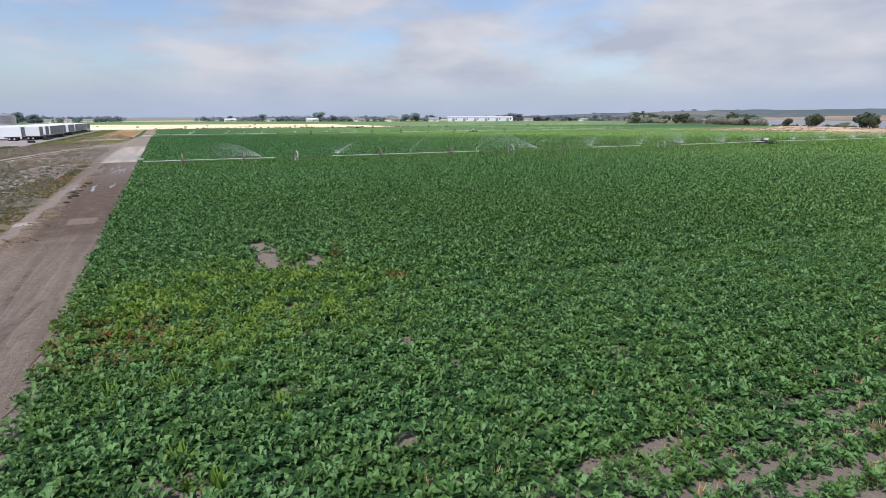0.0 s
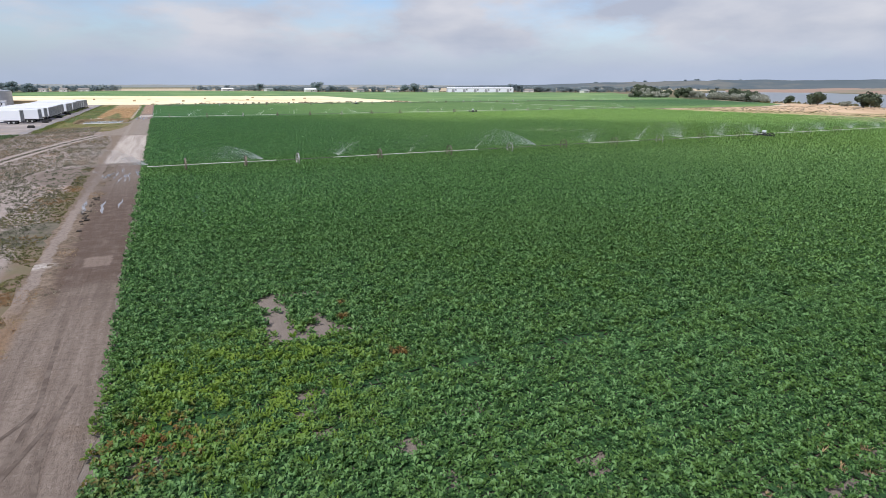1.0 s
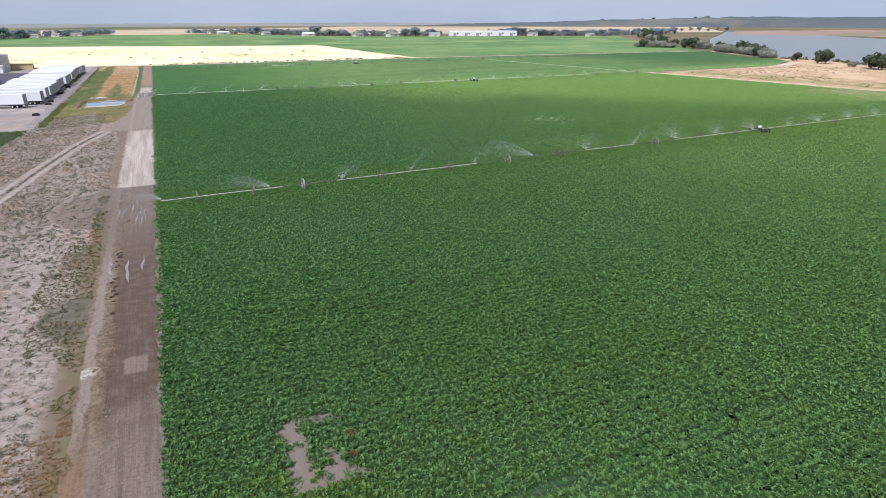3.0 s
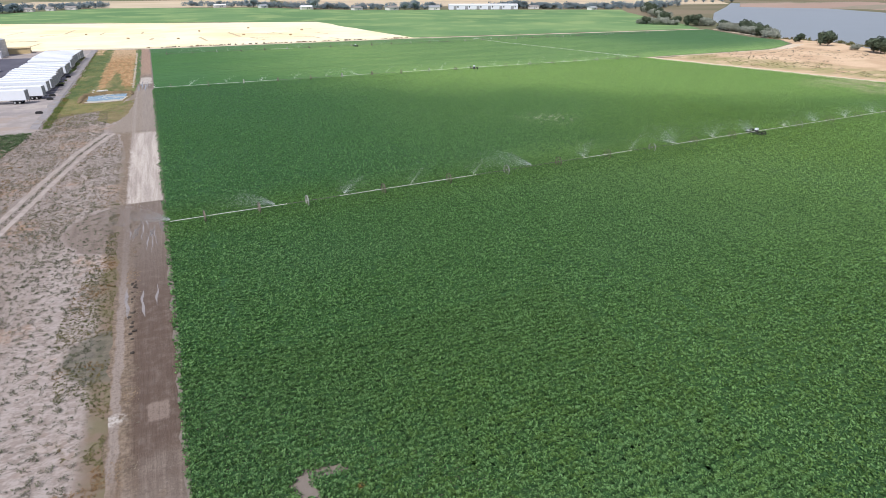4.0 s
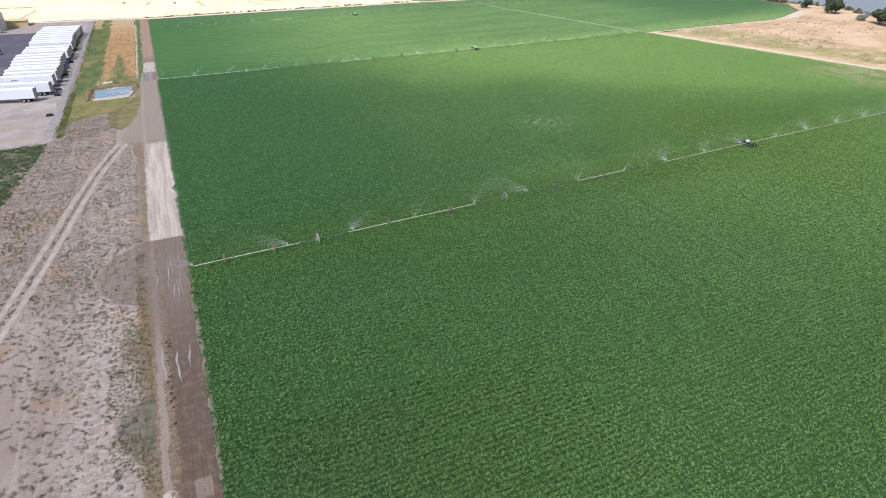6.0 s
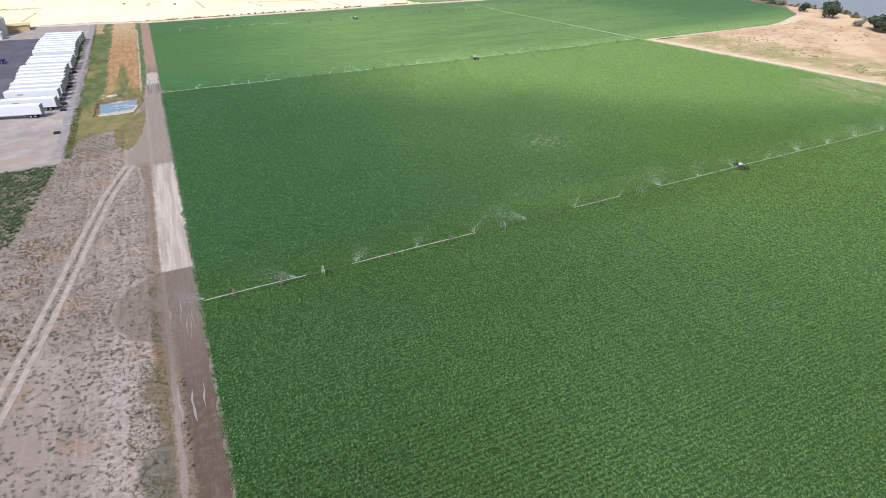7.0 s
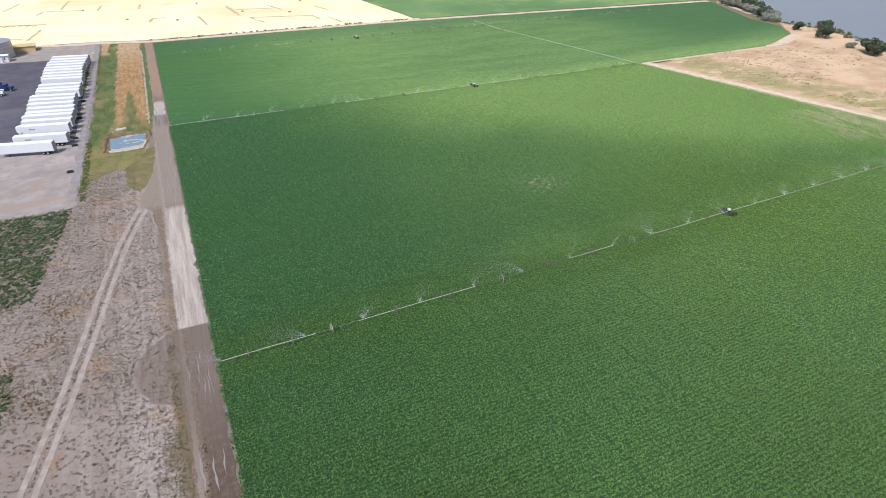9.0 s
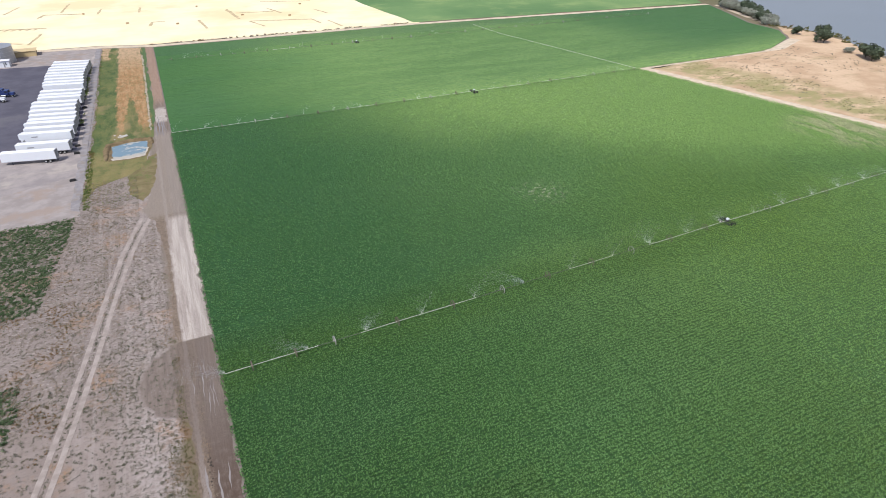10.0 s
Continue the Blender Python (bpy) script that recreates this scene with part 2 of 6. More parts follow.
def ground_material():
    """Pale pinkish alkali soil: a scaly white band beside the road, browner weeds further on, and the sprinklers' wet reach."""
    n = Nodes("dry_ground")
    x, y = n.axis("X"), n.axis("Y")
    wob = n.math("MULTIPLY", n.math("SUBTRACT", n.noise(0.16, 5.0, 0.62), 0.5), 7.0)
    base = n.mix(n.span(n.noise(0.06, 5.0, 0.6), 0.36, 0.64), (0.345, 0.292, 0.262), (0.425, 0.368, 0.335))
    base = n.mix(n.span(n.noise(0.5, 6.0, 0.7), 0.42, 0.66, 0.0, 0.4), base, (0.30, 0.245, 0.205))
    inland = n.span(n.math("ADD", y, n.math("MULTIPLY", wob, 2.0)), 92.0, 118.0)
    base = n.mix(n.math("MULTIPLY", inland, 0.75), base, n.mix(n.span(n.noise(0.11, 5.0, 0.6), 0.4, 0.6), (0.315, 0.272, 0.245), (0.385, 0.338, 0.310)))
    tawny = n.math("MULTIPLY", n.span(n.noise(0.075, 5.0, 0.65), 0.53, 0.66), n.span(n.noise(0.9, 4.0, 0.6), 0.35, 0.6))
    base = n.mix(n.math("MULTIPLY", tawny, 0.9), base, (0.425, 0.270, 0.165))
    flakes = n.span(n.noise(1.7, 6.0, 0.7, n.scaled(0.6, 1.0, 1.0)), 0.42, 0.60)
    band = n.math("MULTIPLY", n.span(n.math("ADD", x, wob), -17.5, -13.0), n.span(n.math("ADD", x, n.math("MULTIPLY", wob, 0.4)), -6.6, -8.2))
    band = n.math("MULTIPLY", band, n.span(y, 104.0, 92.0, 0.3, 1.0))
    base = n.mix(n.math("MULTIPLY", band, n.span(flakes, 0.0, 1.0, 0.10, 0.80)), base, (0.560, 0.505, 0.475))
    ruts = n.math("MULTIPLY", n.span(n.noise(1.1, 3.0, 0.5, n.scaled(1.0, 0.025, 1.0)), 0.50, 0.60), n.span(x, -26.0, -20.0))
    base = n.mix(n.math("MULTIPLY", ruts, 0.35), base, (0.52, 0.47, 0.44))
    crumbs = n.math("MULTIPLY", n.span(n.noise(2.6, 4.0, 0.62, n.scaled(0.6, 1.0, 1.0)), 0.53, 0.63), n.span(inland, 0.0, 1.0, 0.28, 0.6))
    base = n.mix(crumbs, base, (0.200, 0.178, 0.145))
    chalk = n.math("MULTIPLY", n.span(n.noise(1.5, 5.0, 0.68, n.scaled(0.7, 1.0, 1.0)), 0.53, 0.63), n.span(inland, 0.0, 1.0, 0.1, 0.65))
    base = n.mix(chalk, base, (0.560, 0.505, 0.475))
    rust = n.math("MULTIPLY", n.span(n.math("ADD", y, n.math("MULTIPLY", n.noise(0.3), 8.0)), 50.0, 40.0), n.span(n.noise(0.6, 5.0, 0.65), 0.28, 0.58))
    base = n.mix(n.math("MULTIPLY", rust, 0.9), base, (0.285, 0.180, 0.100))
    far = n.spot(0, 100, 260, 420)
    base = n.mix(far, n.mix(n.span(n.noise(0.004, 3.0), 0.4, 0.6), (0.34, 0.29, 0.20), (0.14, 0.19, 0.09)), base)
    edge = n.math("MULTIPLY", n.span(n.math("ADD", x, n.math("MULTIPLY", wob, 0.45)), -7.9, -6.4), n.span(y, 110.0, 90.0, 0.55, 1.0))
    brown = n.mix(n.span(n.noise(0.5, 5.0), 0.4, 0.6), (0.225, 0.165, 0.110), (0.185, 0.165, 0.085))
    base = n.mix(n.math("MULTIPLY", edge, 0.85), base, brown)
    damp = n.math("MULTIPLY", n.spot(-3.8, 82.0, 4.9, 5.7, 2.4, 0.5), 0.62)
    base = n.mix(damp, base, (0.215, 0.175, 0.115))
    wet = n.math("MULTIPLY", n.spot(-1.6, 102.8, 11.3, 12.3, 2.0, 0.5), 0.72)
    base = n.mix(wet, base, n.mix(n.span(n.noise(1.3, 5.0, 0.65, n.scaled(1.0, 0.14, 1.0)), 0.36, 0.64), (0.155, 0.122, 0.100), (0.250, 0.205, 0.170)))
    green = n.math("MULTIPLY", n.spot(-5.2, 66.4, 4.4, 5.4, 1.8, 0.5), 0.8)
    base = n.mix(green, base, n.mix(n.span(n.noise(0.8, 5.0, 0.65), 0.4, 0.62), (0.125, 0.128, 0.100), (0.205, 0.190, 0.150)))
    grain = n.noise(6.0, 8.0, 0.7)
    base = n.mix(n.math("MULTIPLY", grain, 0.22), base, (0.20, 0.165, 0.135))
    return n.finish(n.mix(1.0, base, (0.73, 0.715, 0.725), "MULTIPLY"), 0.95, 0.0, n.bump(grain, 0.6, 0.12), 0.15)


def soil_material():
    n = Nodes("field_soil")
    c = n.mix(n.noise(1.4, 6.0), (0.165, 0.142, 0.127), (0.275, 0.24, 0.218))
    lump = n.noise(9.0, 6.0, 0.7)
    return n.finish(n.mix(n.math("MULTIPLY", lump, 0.5), c, (0.13, 0.10, 0.085)), 0.95, 0.0, n.bump(lump, 0.9, 0.06), 0.15)


def road_material():
    n = Nodes("dirt_road")
    along = n.scaled(1.0, 0.06, 1.0)
    streak = n.noise(1.6, 5.0, 0.6, along)
    base = n.mix(n.span(streak, 0.35, 0.66), (0.145, 0.113, 0.094), (0.222, 0.180, 0.153))
    base = n.mix(n.math("MULTIPLY", n.span(n.noise(0.5, 5.0), 0.55, 0.7), 0.5), base, (0.17, 0.125, 0.095))
    base = n.mix(n.math("MULTIPLY", n.span(n.noise(3.2, 5.0, 0.7), 0.55, 0.66), 0.35), base, (0.30, 0.26, 0.23))
    wander = n.math("ADD", n.axis("X"), n.math("MULTIPLY", n.math("SUBTRACT", n.noise(0.5, 5.0, 0.6), 0.5), 1.0))
    upper = n.span(n.math("ADD", n.axis("Y"), n.math("MULTIPLY", n.noise(0.4), 6.0)), 44.0, 54.0)
    berm = n.math("MULTIPLY", n.span(wander, -3.0, -3.35), upper)
    earth = n.mix(n.span(n.noise(1.6, 6.0, 0.7), 0.4, 0.6), (0.125, 0.090, 0.062), (0.235, 0.180, 0.135))
    base = n.mix(n.math("MULTIPLY", berm, 0.85), base, earth)
    side = n.math("MULTIPLY", n.math("MULTIPLY", n.span(wander, -4.5, -4.7), n.span(wander, -5.5, -5.25)), upper)
    base = n.mix(n.math("MULTIPLY", side, 0.8), base, (0.275, 0.230, 0.205))
    grassy = n.math("MULTIPLY", n.span(wander, -4.0, -4.6), n.span(n.axis("Y"), 50.0, 40.0))
    base = n.mix(n.math("MULTIPLY", grassy, 0.8), base, (0.235, 0.150, 0.085))
    salt = n.math("MULTIPLY", n.spot(-5.0, 55.2, 0.3, 1.1, 1.6, 1.4), n.span(n.noise(2.5), 0.4, 0.5))
    base = n.mix(salt, base, (0.45, 0.41, 0.38))
    dry = n.math("MULTIPLY", n.math("MULTIPLY", n.span(n.axis("Y"), 113.3, 114.0), n.span(n.axis("Y"), 172.0, 168.0)), n.span(n.math("ADD", n.axis("X"), n.math("MULTIPLY", n.noise(0.9, 6.0, 0.72, n.scaled(1.0, 0.45, 1.0)), 4.2)), -3.6, -2.5, 0.05, 1.0))
    dusty = n.mix(n.span(n.noise(0.9, 5.0, 0.6, n.scaled(1.0, 0.05, 1.0)), 0.38, 0.62), (0.37, 0.322, 0.295), (0.53, 0.478, 0.435))
    base = n.mix(n.math("MULTIPLY", dry, 0.85), base, dusty)
    grey = n.math("MULTIPLY", n.span(n.axis("Y"), 168.0, 174.0), n.span(n.axis("Y"), 246.0, 238.0))
    base = n.mix(n.math("MULTIPLY", grey, 0.6), base, (0.30, 0.262, 0.23))
    pale = n.spot(-2.0, 263.0, 7.0, 11.0, 4.0, 0.3)
    base = n.mix(n.math("MULTIPLY", pale, 0.75), base, (0.50, 0.45, 0.41))
    red = n.span(n.axis("Y"), 272.0, 290.0)
    base = n.mix(n.math("MULTIPLY", red, 0.5), base, (0.42, 0.27, 0.19))
    damp = n.math("MULTIPLY", n.math("MULTIPLY", n.span(n.math("ADD", n.axis("Y"), n.math("MULTIPLY", n.noise(0.4), 10.0)), 50.0, 56.0), n.span(n.axis("Y"), 98.0, 88.0)), n.span(n.math("ADD", n.axis("X"), n.math("MULTIPLY", n.noise(0.5), 1.2)), -3.6, -2.8))
    base = n.mix(n.math("MULTIPLY", damp, n.span(n.noise(0.9, 5.0, 0.65), 0.3, 0.6, 0.5, 0.95)), base, (0.092, 0.062, 0.048))
    wet = n.math("MULTIPLY", n.span(n.axis("Y"), 114.0, 113.3), n.span(n.axis("Y"), 72.0, 92.0))
    base = n.mix(n.math("MULTIPLY", wet, 0.7), base, (0.160, 0.128, 0.110))
    edge_x = n.span(n.math("ADD", n.math("ABSOLUTE", n.math("ADD", n.axis("X"), 1.6)), n.math("MULTIPLY", n.noise(1.4), 0.5)), 1.0, 1.2, 1.0, 0.0)
    edge_y = n.span(n.math("ADD", n.math("ABSOLUTE", n.math("SUBTRACT", n.axis("Y"), 55.0)), n.math("MULTIPLY", n.noise(1.1), 0.9)), 1.6, 2.0, 1.0, 0.0)
    dust = n.math("MULTIPLY", n.math("MULTIPLY", edge_x, edge_y), 0.6)
    base = n.mix(dust, base, (0.26, 0.205, 0.175))
    puddle = n.math("MULTIPLY", n.math("MAXIMUM", n.spot(-2.0, 252.0, 6.0, 12.0), n.math("MULTIPLY", n.spot(-2.2, 101.0, 3.0, 9.0), 0.9)),
                    n.span(n.noise(1.3, 3.0, 0.5, n.scaled(1.0, 0.12, 1.0)), 0.54, 0.62))
    grain = n.noise(4.0, 8.0, 0.75)
    base = n.mix(n.span(grain, 0.46, 0.62, 0.0, 0.45), base, (0.095, 0.072, 0.058))
    rough = n.span(puddle, 0.0, 1.0, 0.95, 0.12)
    height = n.math("ADD", grain, n.math("MULTIPLY", streak, 1.5))
    return n.finish(base, rough, 0.0, n.bump(height, 0.8, 0.12), 0.3)


def mottled(name, a, b, scale, c=None, scale2=None, rough=0.95, bump=0.4, depth=0.1, island=0.0, thin=0.0):
    n = Nodes(name)
    col = n.mix(n.span(n.noise(scale, 6.0, 0.62), 0.36, 0.64), a, b)
    if c:
        col = n.mix(n.span(n.noise(scale2, 5.0, 0.6), 0.5, 0.64), col, c)
    if island:
        col = n.mix(n.span(n.island(), 0.0, 1.0, 0.0, island), col, tuple(v * 0.35 for v in a))
    return n.finish(col, rough, 0.0, n.bump(n.noise(scale * 8, 5.0, 0.65), bump, depth), 0.2, col, thin)


def sand_material():
    n = Nodes("sandy_ground")
    x, y = n.axis("X"), n.axis("Y")
    base = n.mix(n.span(n.noise(0.05, 5.0, 0.62), 0.38, 0.62), (0.47, 0.33, 0.215), (0.60, 0.445, 0.305))
    inner = n.math("ADD", n.math("ADD", x, n.math("MULTIPLY", y, 0.23)), n.math("MULTIPLY", n.math("SUBTRACT", n.noise(0.05, 4.0), 0.5), 30.0))
    olive = n.math("MULTIPLY", n.span(inner, 280.0, 287.0), n.span(inner, 324.0, 300.0))
    olive = n.math("MULTIPLY", olive, n.span(n.noise(0.13, 6.0, 0.7, n.scaled(0.6, 1.0, 1.0)), 0.36, 0.54))
    base = n.mix(n.math("MULTIPLY", olive, 0.85), base, (0.285, 0.275, 0.120))
    streak = n.span(n.noise(0.09, 5.0, 0.65, n.scaled(0.35, 1.0, 1.0)), 0.56, 0.66)
    base = n.mix(n.math("MULTIPLY", streak, 0.5), base, (0.33, 0.265, 0.150))
    grain = n.noise(1.2, 6.0, 0.7)
    return n.finish(n.mix(n.span(grain, 0.45, 0.7, 0.0, 0.4), base, (0.36, 0.25, 0.16)), 0.95, 0.0, n.bump(grain, 0.5, 0.2), 0.15)


def verge_material():
    """Green and olive weeds over dry earth, with a worn rust-orange strip that forks round a green wedge."""
    n = Nodes("weedy_verge")
    x, y = n.axis("X"), n.axis("Y")
    wob = n.math("MULTIPLY", n.math("SUBTRACT", n.noise(0.42, 6.0, 0.7, n.scaled(1.0, 0.3, 1.0)), 0.5), 6.5)
    u = n.math("ADD", x, wob)
    base = n.mix(n.span(n.noise(0.22, 5.0, 0.62, n.scaled(1.0, 0.35, 1.0)), 0.38, 0.62), (0.066, 0.108, 0.042), (0.145, 0.162, 0.066))
    base = n.mix(n.span(n.noise(0.10, 5.0, 0.6, n.scaled(1.0, 0.4, 1.0)), 0.52, 0.66, 0.0, 0.8), base, (0.285, 0.225, 0.120))
    low = n.math("MULTIPLY", n.span(y, 238.0, 218.0), n.span(n.noise(0.3, 4.0), 0.3, 0.6, 0.3, 0.8))
    base = n.mix(low, base, (0.245, 0.205, 0.092))
    strip = n.math("MULTIPLY", n.math("MULTIPLY", n.span(u, -18.2, -16.9), n.span(u, -5.6, -6.6)), n.span(y, 236.0, 258.0))
    rise = n.math("MULTIPLY", n.math("SUBTRACT", y, 245.0), 0.062)
    wedge = n.math("MULTIPLY", n.span(n.math("SUBTRACT", u, rise), -16.0, -15.0), n.span(n.math("ADD", u, rise), -8.6, -9.6))
    strip = n.math("MULTIPLY", strip, n.span(wedge, 0.0, 1.0, 1.0, 0.15))
    patch = n.math("MULTIPLY", n.math("MULTIPLY", n.span(u, -26.5, -25.6), n.span(u, -21.2, -22.0)), n.span(y, 364.0, 372.0))
    strip = n.math("MAXIMUM", strip, patch)
    worn = n.mix(n.span(n.noise(0.6, 6.0, 0.7, n.scaled(1.0, 0.25, 1.0)), 0.36, 0.64), (0.320, 0.172, 0.080), (0.455, 0.280, 0.155))
    worn = n.mix(n.span(y, 330.0, 385.0, 0.0, 0.7), worn, (0.560, 0.400, 0.270))
    base = n.mix(n.math("MULTIPLY", strip, n.span(n.noise(0.7, 6.0, 0.72, n.scaled(1.0, 0.35, 1.0)), 0.34, 0.58, 0.45, 0.95)), base, worn)
    ditch = n.math("MULTIPLY", n.span(u, -5.9, -5.3), n.span(y, 244.0, 256.0))
    base = n.mix(n.math("MULTIPLY", ditch, 0.8), base, (0.085, 0.150, 0.068))
    grain = n.noise(2.2, 6.0, 0.7)
    return n.finish(n.mix(n.span(grain, 0.45, 0.68, 0.0, 0.4), base, (0.095, 0.100, 0.045)), 0.95, 0.0, n.bump(grain, 0.7, 0.2), 0.15)


def pond_material():
    """Shallow blue-grey water with pale mud showing through."""
    n = Nodes("pond_water")
    mud = n.span(n.noise(0.42, 5.0, 0.6, n.scaled(0.6, 1.0, 1.0)), 0.54, 0.60)
    mud = n.math("MAXIMUM", n.math("MULTIPLY", mud, 0.8), n.span(n.math("ADD", n.axis("Y"), n.math("MULTIPLY", n.noise(0.5, 4.0), 4.0)), 225.6, 224.0))
    c = n.mix(mud, (0.175, 0.255, 0.300), (0.400, 0.375, 0.330))
    return n.finish(c, n.span(mud, 0.0, 1.0, 0.07, 0.7), 0.0, n.bump(n.noise(0.9, 4.0, 0.6), 0.2, 0.08), 0.5)


def water_material(name, color, rough, ripple):
    n = Nodes(name)
    h = n.noise(ripple, 4.0, 0.6)
    c = n.mix(n.noise(0.02, 3.0), color, tuple(v * 0.8 for v in color))
    return n.finish(c, rough, 0.0, n.bump(h, 0.25, 0.1), 0.5)


M_LEAF, M_CANOPY = leaf_material(), canopy_material()
M_GROUND, M_SOIL, M_ROAD = ground_material(), soil_material(), road_material()
M_WHEAT = mottled("wheat_stubble", (0.80, 0.68, 0.44), (0.86, 0.77, 0.54), 0.03, (0.76, 0.62, 0.38), 0.012)
M_SAND = sand_material()
M_PALE_ROAD = mottled("pale_track", (0.50, 0.41, 0.31), (0.62, 0.53, 0.41), 0.3)
M_LANE = mottled("wheel_track", (0.285, 0.243, 0.220), (0.360, 0.314, 0.288), 0.5)
M_ASPHALT = mottled("yard_asphalt", (0.082, 0.080, 0.105), (0.105, 0.102, 0.13), 0.12, (0.125, 0.12, 0.14), 0.04, bump=0.2)
M_GRAVEL = mottled("yard_gravel", (0.25, 0.225, 0.225), (0.33, 0.295, 0.285), 0.15, (0.38, 0.34, 0.31), 0.07)
M_YARD_SAND = mottled("yard_sand", (0.265, 0.235, 0.225), (0.335, 0.300, 0.290), 0.2, (0.30, 0.245, 0.215), 0.12)
M_VERGE = verge_material()
M_FAR_GREEN = mottled("far_crop", (0.105, 0.200, 0.080), (0.160, 0.265, 0.105), 0.010, (0.21, 0.30, 0.12), 0.02)
M_FAR_TAN = mottled("far_dry_field", (0.42, 0.34, 0.24), (0.52, 0.43, 0.31), 0.006)
# Distance haze is mixed into the next two hill colours.
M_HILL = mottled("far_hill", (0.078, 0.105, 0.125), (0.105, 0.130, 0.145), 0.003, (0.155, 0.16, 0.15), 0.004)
M_HILL_HAZED = mottled("far_hazed_hill", (0.20, 0.225, 0.225), (0.27, 0.275, 0.265), 0.003)
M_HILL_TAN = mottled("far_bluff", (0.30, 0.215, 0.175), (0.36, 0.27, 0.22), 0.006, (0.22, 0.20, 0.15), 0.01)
M_LAKE = water_material("lake_water", (0.165, 0.205, 0.245), 0.3, 0.4)
M_POND = pond_material()
M_TUFT = mottled("dry_weed", (0.195, 0.172, 0.138), (0.275, 0.238, 0.188), 0.2, (0.33, 0.235, 0.150), 0.08, island=0.35, bump=0.0)
M_BUSH = mottled("grey_green_weed", (0.145, 0.148, 0.105), (0.21, 0.205, 0.150), 0.3, island=0.5, bump=0.0)
M_SAGE = mottled("sage_weed", (0.20, 0.195, 0.145), (0.27, 0.25, 0.19), 0.3, (0.32, 0.245, 0.165), 0.12, island=0.45, bump=0.0)
M_DRY_GRASS = mottled("dry_grass", (0.19, 0.165, 0.11), (0.27, 0.225, 0.15), 0.12, (0.30, 0.20, 0.11), 0.06, island=0.4, bump=0.0)
M_RUST_WEED = mottled("rust_grass", (0.265, 0.165, 0.088), (0.350, 0.235, 0.130), 0.3, (0.215, 0.180, 0.100), 0.3, island=0.4, bump=0.0)
M_SCRUB = mottled("scrub_leaves", (0.085, 0.11, 0.065), (0.14, 0.155, 0.095), 0.3, island=0.4, bump=0.0)
M_DARK_WEED = mottled("dark_weed", (0.092, 0.150, 0.072), (0.140, 0.195, 0.100), 0.3, island=0.4, bump=0.0)
M_VERGE_WEED = mottled("verge_weed", (0.14, 0.20, 0.065), (0.22, 0.255, 0.09), 0.25, (0.25, 0.20, 0.085), 0.12, island=0.12, bump=0.0, thin=0.3)
M_WEED = mottled("green_weed", (0.125, 0.135, 0.058), (0.185, 0.175, 0.078), 0.25, (0.27, 0.17, 0.085), 0.15, island=0.4, bump=0.0)
M_CROWN = mottled("tree_leaves", (0.080, 0.108, 0.068), (0.120, 0.148, 0.095), 0.25, island=0.6, bump=0.0, thin=0.15)
M_WILLOW = mottled("silver_leaves", (0.28, 0.30, 0.25), (0.38, 0.395, 0.33), 0.25, island=0.3, bump=0.0, thin=0.15)
M_BARK = plain("bark", (0.11, 0.085, 0.06), 0.9, bump=0.5)
M_WHITE = plain("white_paint", (0.66, 0.69, 0.74), 0.35, vary=0.03, scale=0.8)
M_ROOF = plain("white_roof", (0.74, 0.75, 0.80), 0.45, vary=0.05, scale=0.5)
M_DOOR = plain("grey_door", (0.26, 0.27, 0.29), 0.5, vary=0.1)
M_RUBBER = plain("rubber", (0.025, 0.025, 0.027), 0.85)
M_STEEL = plain("galvanised_steel", (0.55, 0.56, 0.57), 0.45, 0.7)
M_DARK = plain("dark_frame", (0.05, 0.05, 0.055), 0.6)
M_BLUE = plain("blue_cab", (0.03, 0.05, 0.16), 0.3)
M_GLASS = plain("window_glass", (0.03, 0.035, 0.04), 0.08, spec=0.6)
M_ALU = plain("bright_aluminium", (0.66, 0.66, 0.60), 0.45, 0.35, vary=0.06)
M_DULL = plain("weathered_pipe", (0.16, 0.16, 0.14), 0.6, 0.3)
M_WHEEL = plain("rusty_wheel", (0.20, 0.17, 0.14), 0.6, 0.5, vary=0.3)
M_PALE_WHEEL = plain("zinc_wheel", (0.42, 0.42, 0.40), 0.5, 0.6)
M_TANK = plain("tank_wall", (0.42, 0.43, 0.45), 0.45, 0.5, vary=0.15, scale=0.3)
M_TAN_WALL = plain("tan_cladding", (0.55, 0.43, 0.24), 0.6)
M_HOUSE = plain("house_wall", (0.62, 0.60, 0.57), 0.7)
M_HOUSE_ROOF = plain("house_roof", (0.25, 0.23, 0.22), 0.8)
M_CONCRETE = mottled("concrete", (0.42, 0.40, 0.38), (0.52, 0.50, 0.47), 0.8)
M_BALE = plain("straw_bale", (0.40, 0.29, 0.17), 0.95, bump=0.4)


def spray_material():
    n = Nodes("water_drops")
    return n.finish((0.93, 0.93, 0.91), 0.5, 0.0, None, 0.3, (0.95, 0.95, 0.93), 0.5)


M_SPRAY = spray_material()


# ---- mesh helpers ----
def mesh_from(name, verts, faces, mat, smooth=False):
    """A mesh from an (n, 3) array and an (m, k) array of faces with k corners each."""
    verts, faces = np.asarray(verts, np.float32), np.asarray(faces, np.int32)
    me = bpy.data.meshes.new(name)
    me.vertices.add(len(verts))
    me.vertices.foreach_set("co", verts.ravel())
    k = faces.shape[1]
    me.loops.add(faces.size)
    me.loops.foreach_set("vertex_index", faces.ravel())
    me.polygons.add(len(faces))
    me.polygons.foreach_set("loop_start", np.arange(0, faces.size, k, dtype=np.int32))
    me.polygons.foreach_set("loop_total", np.full(len(faces), k, np.int32))
    me.update(calc_edges=True)
    me.materials.append(mat)
    if smooth:
        me.shade_smooth()
    return me


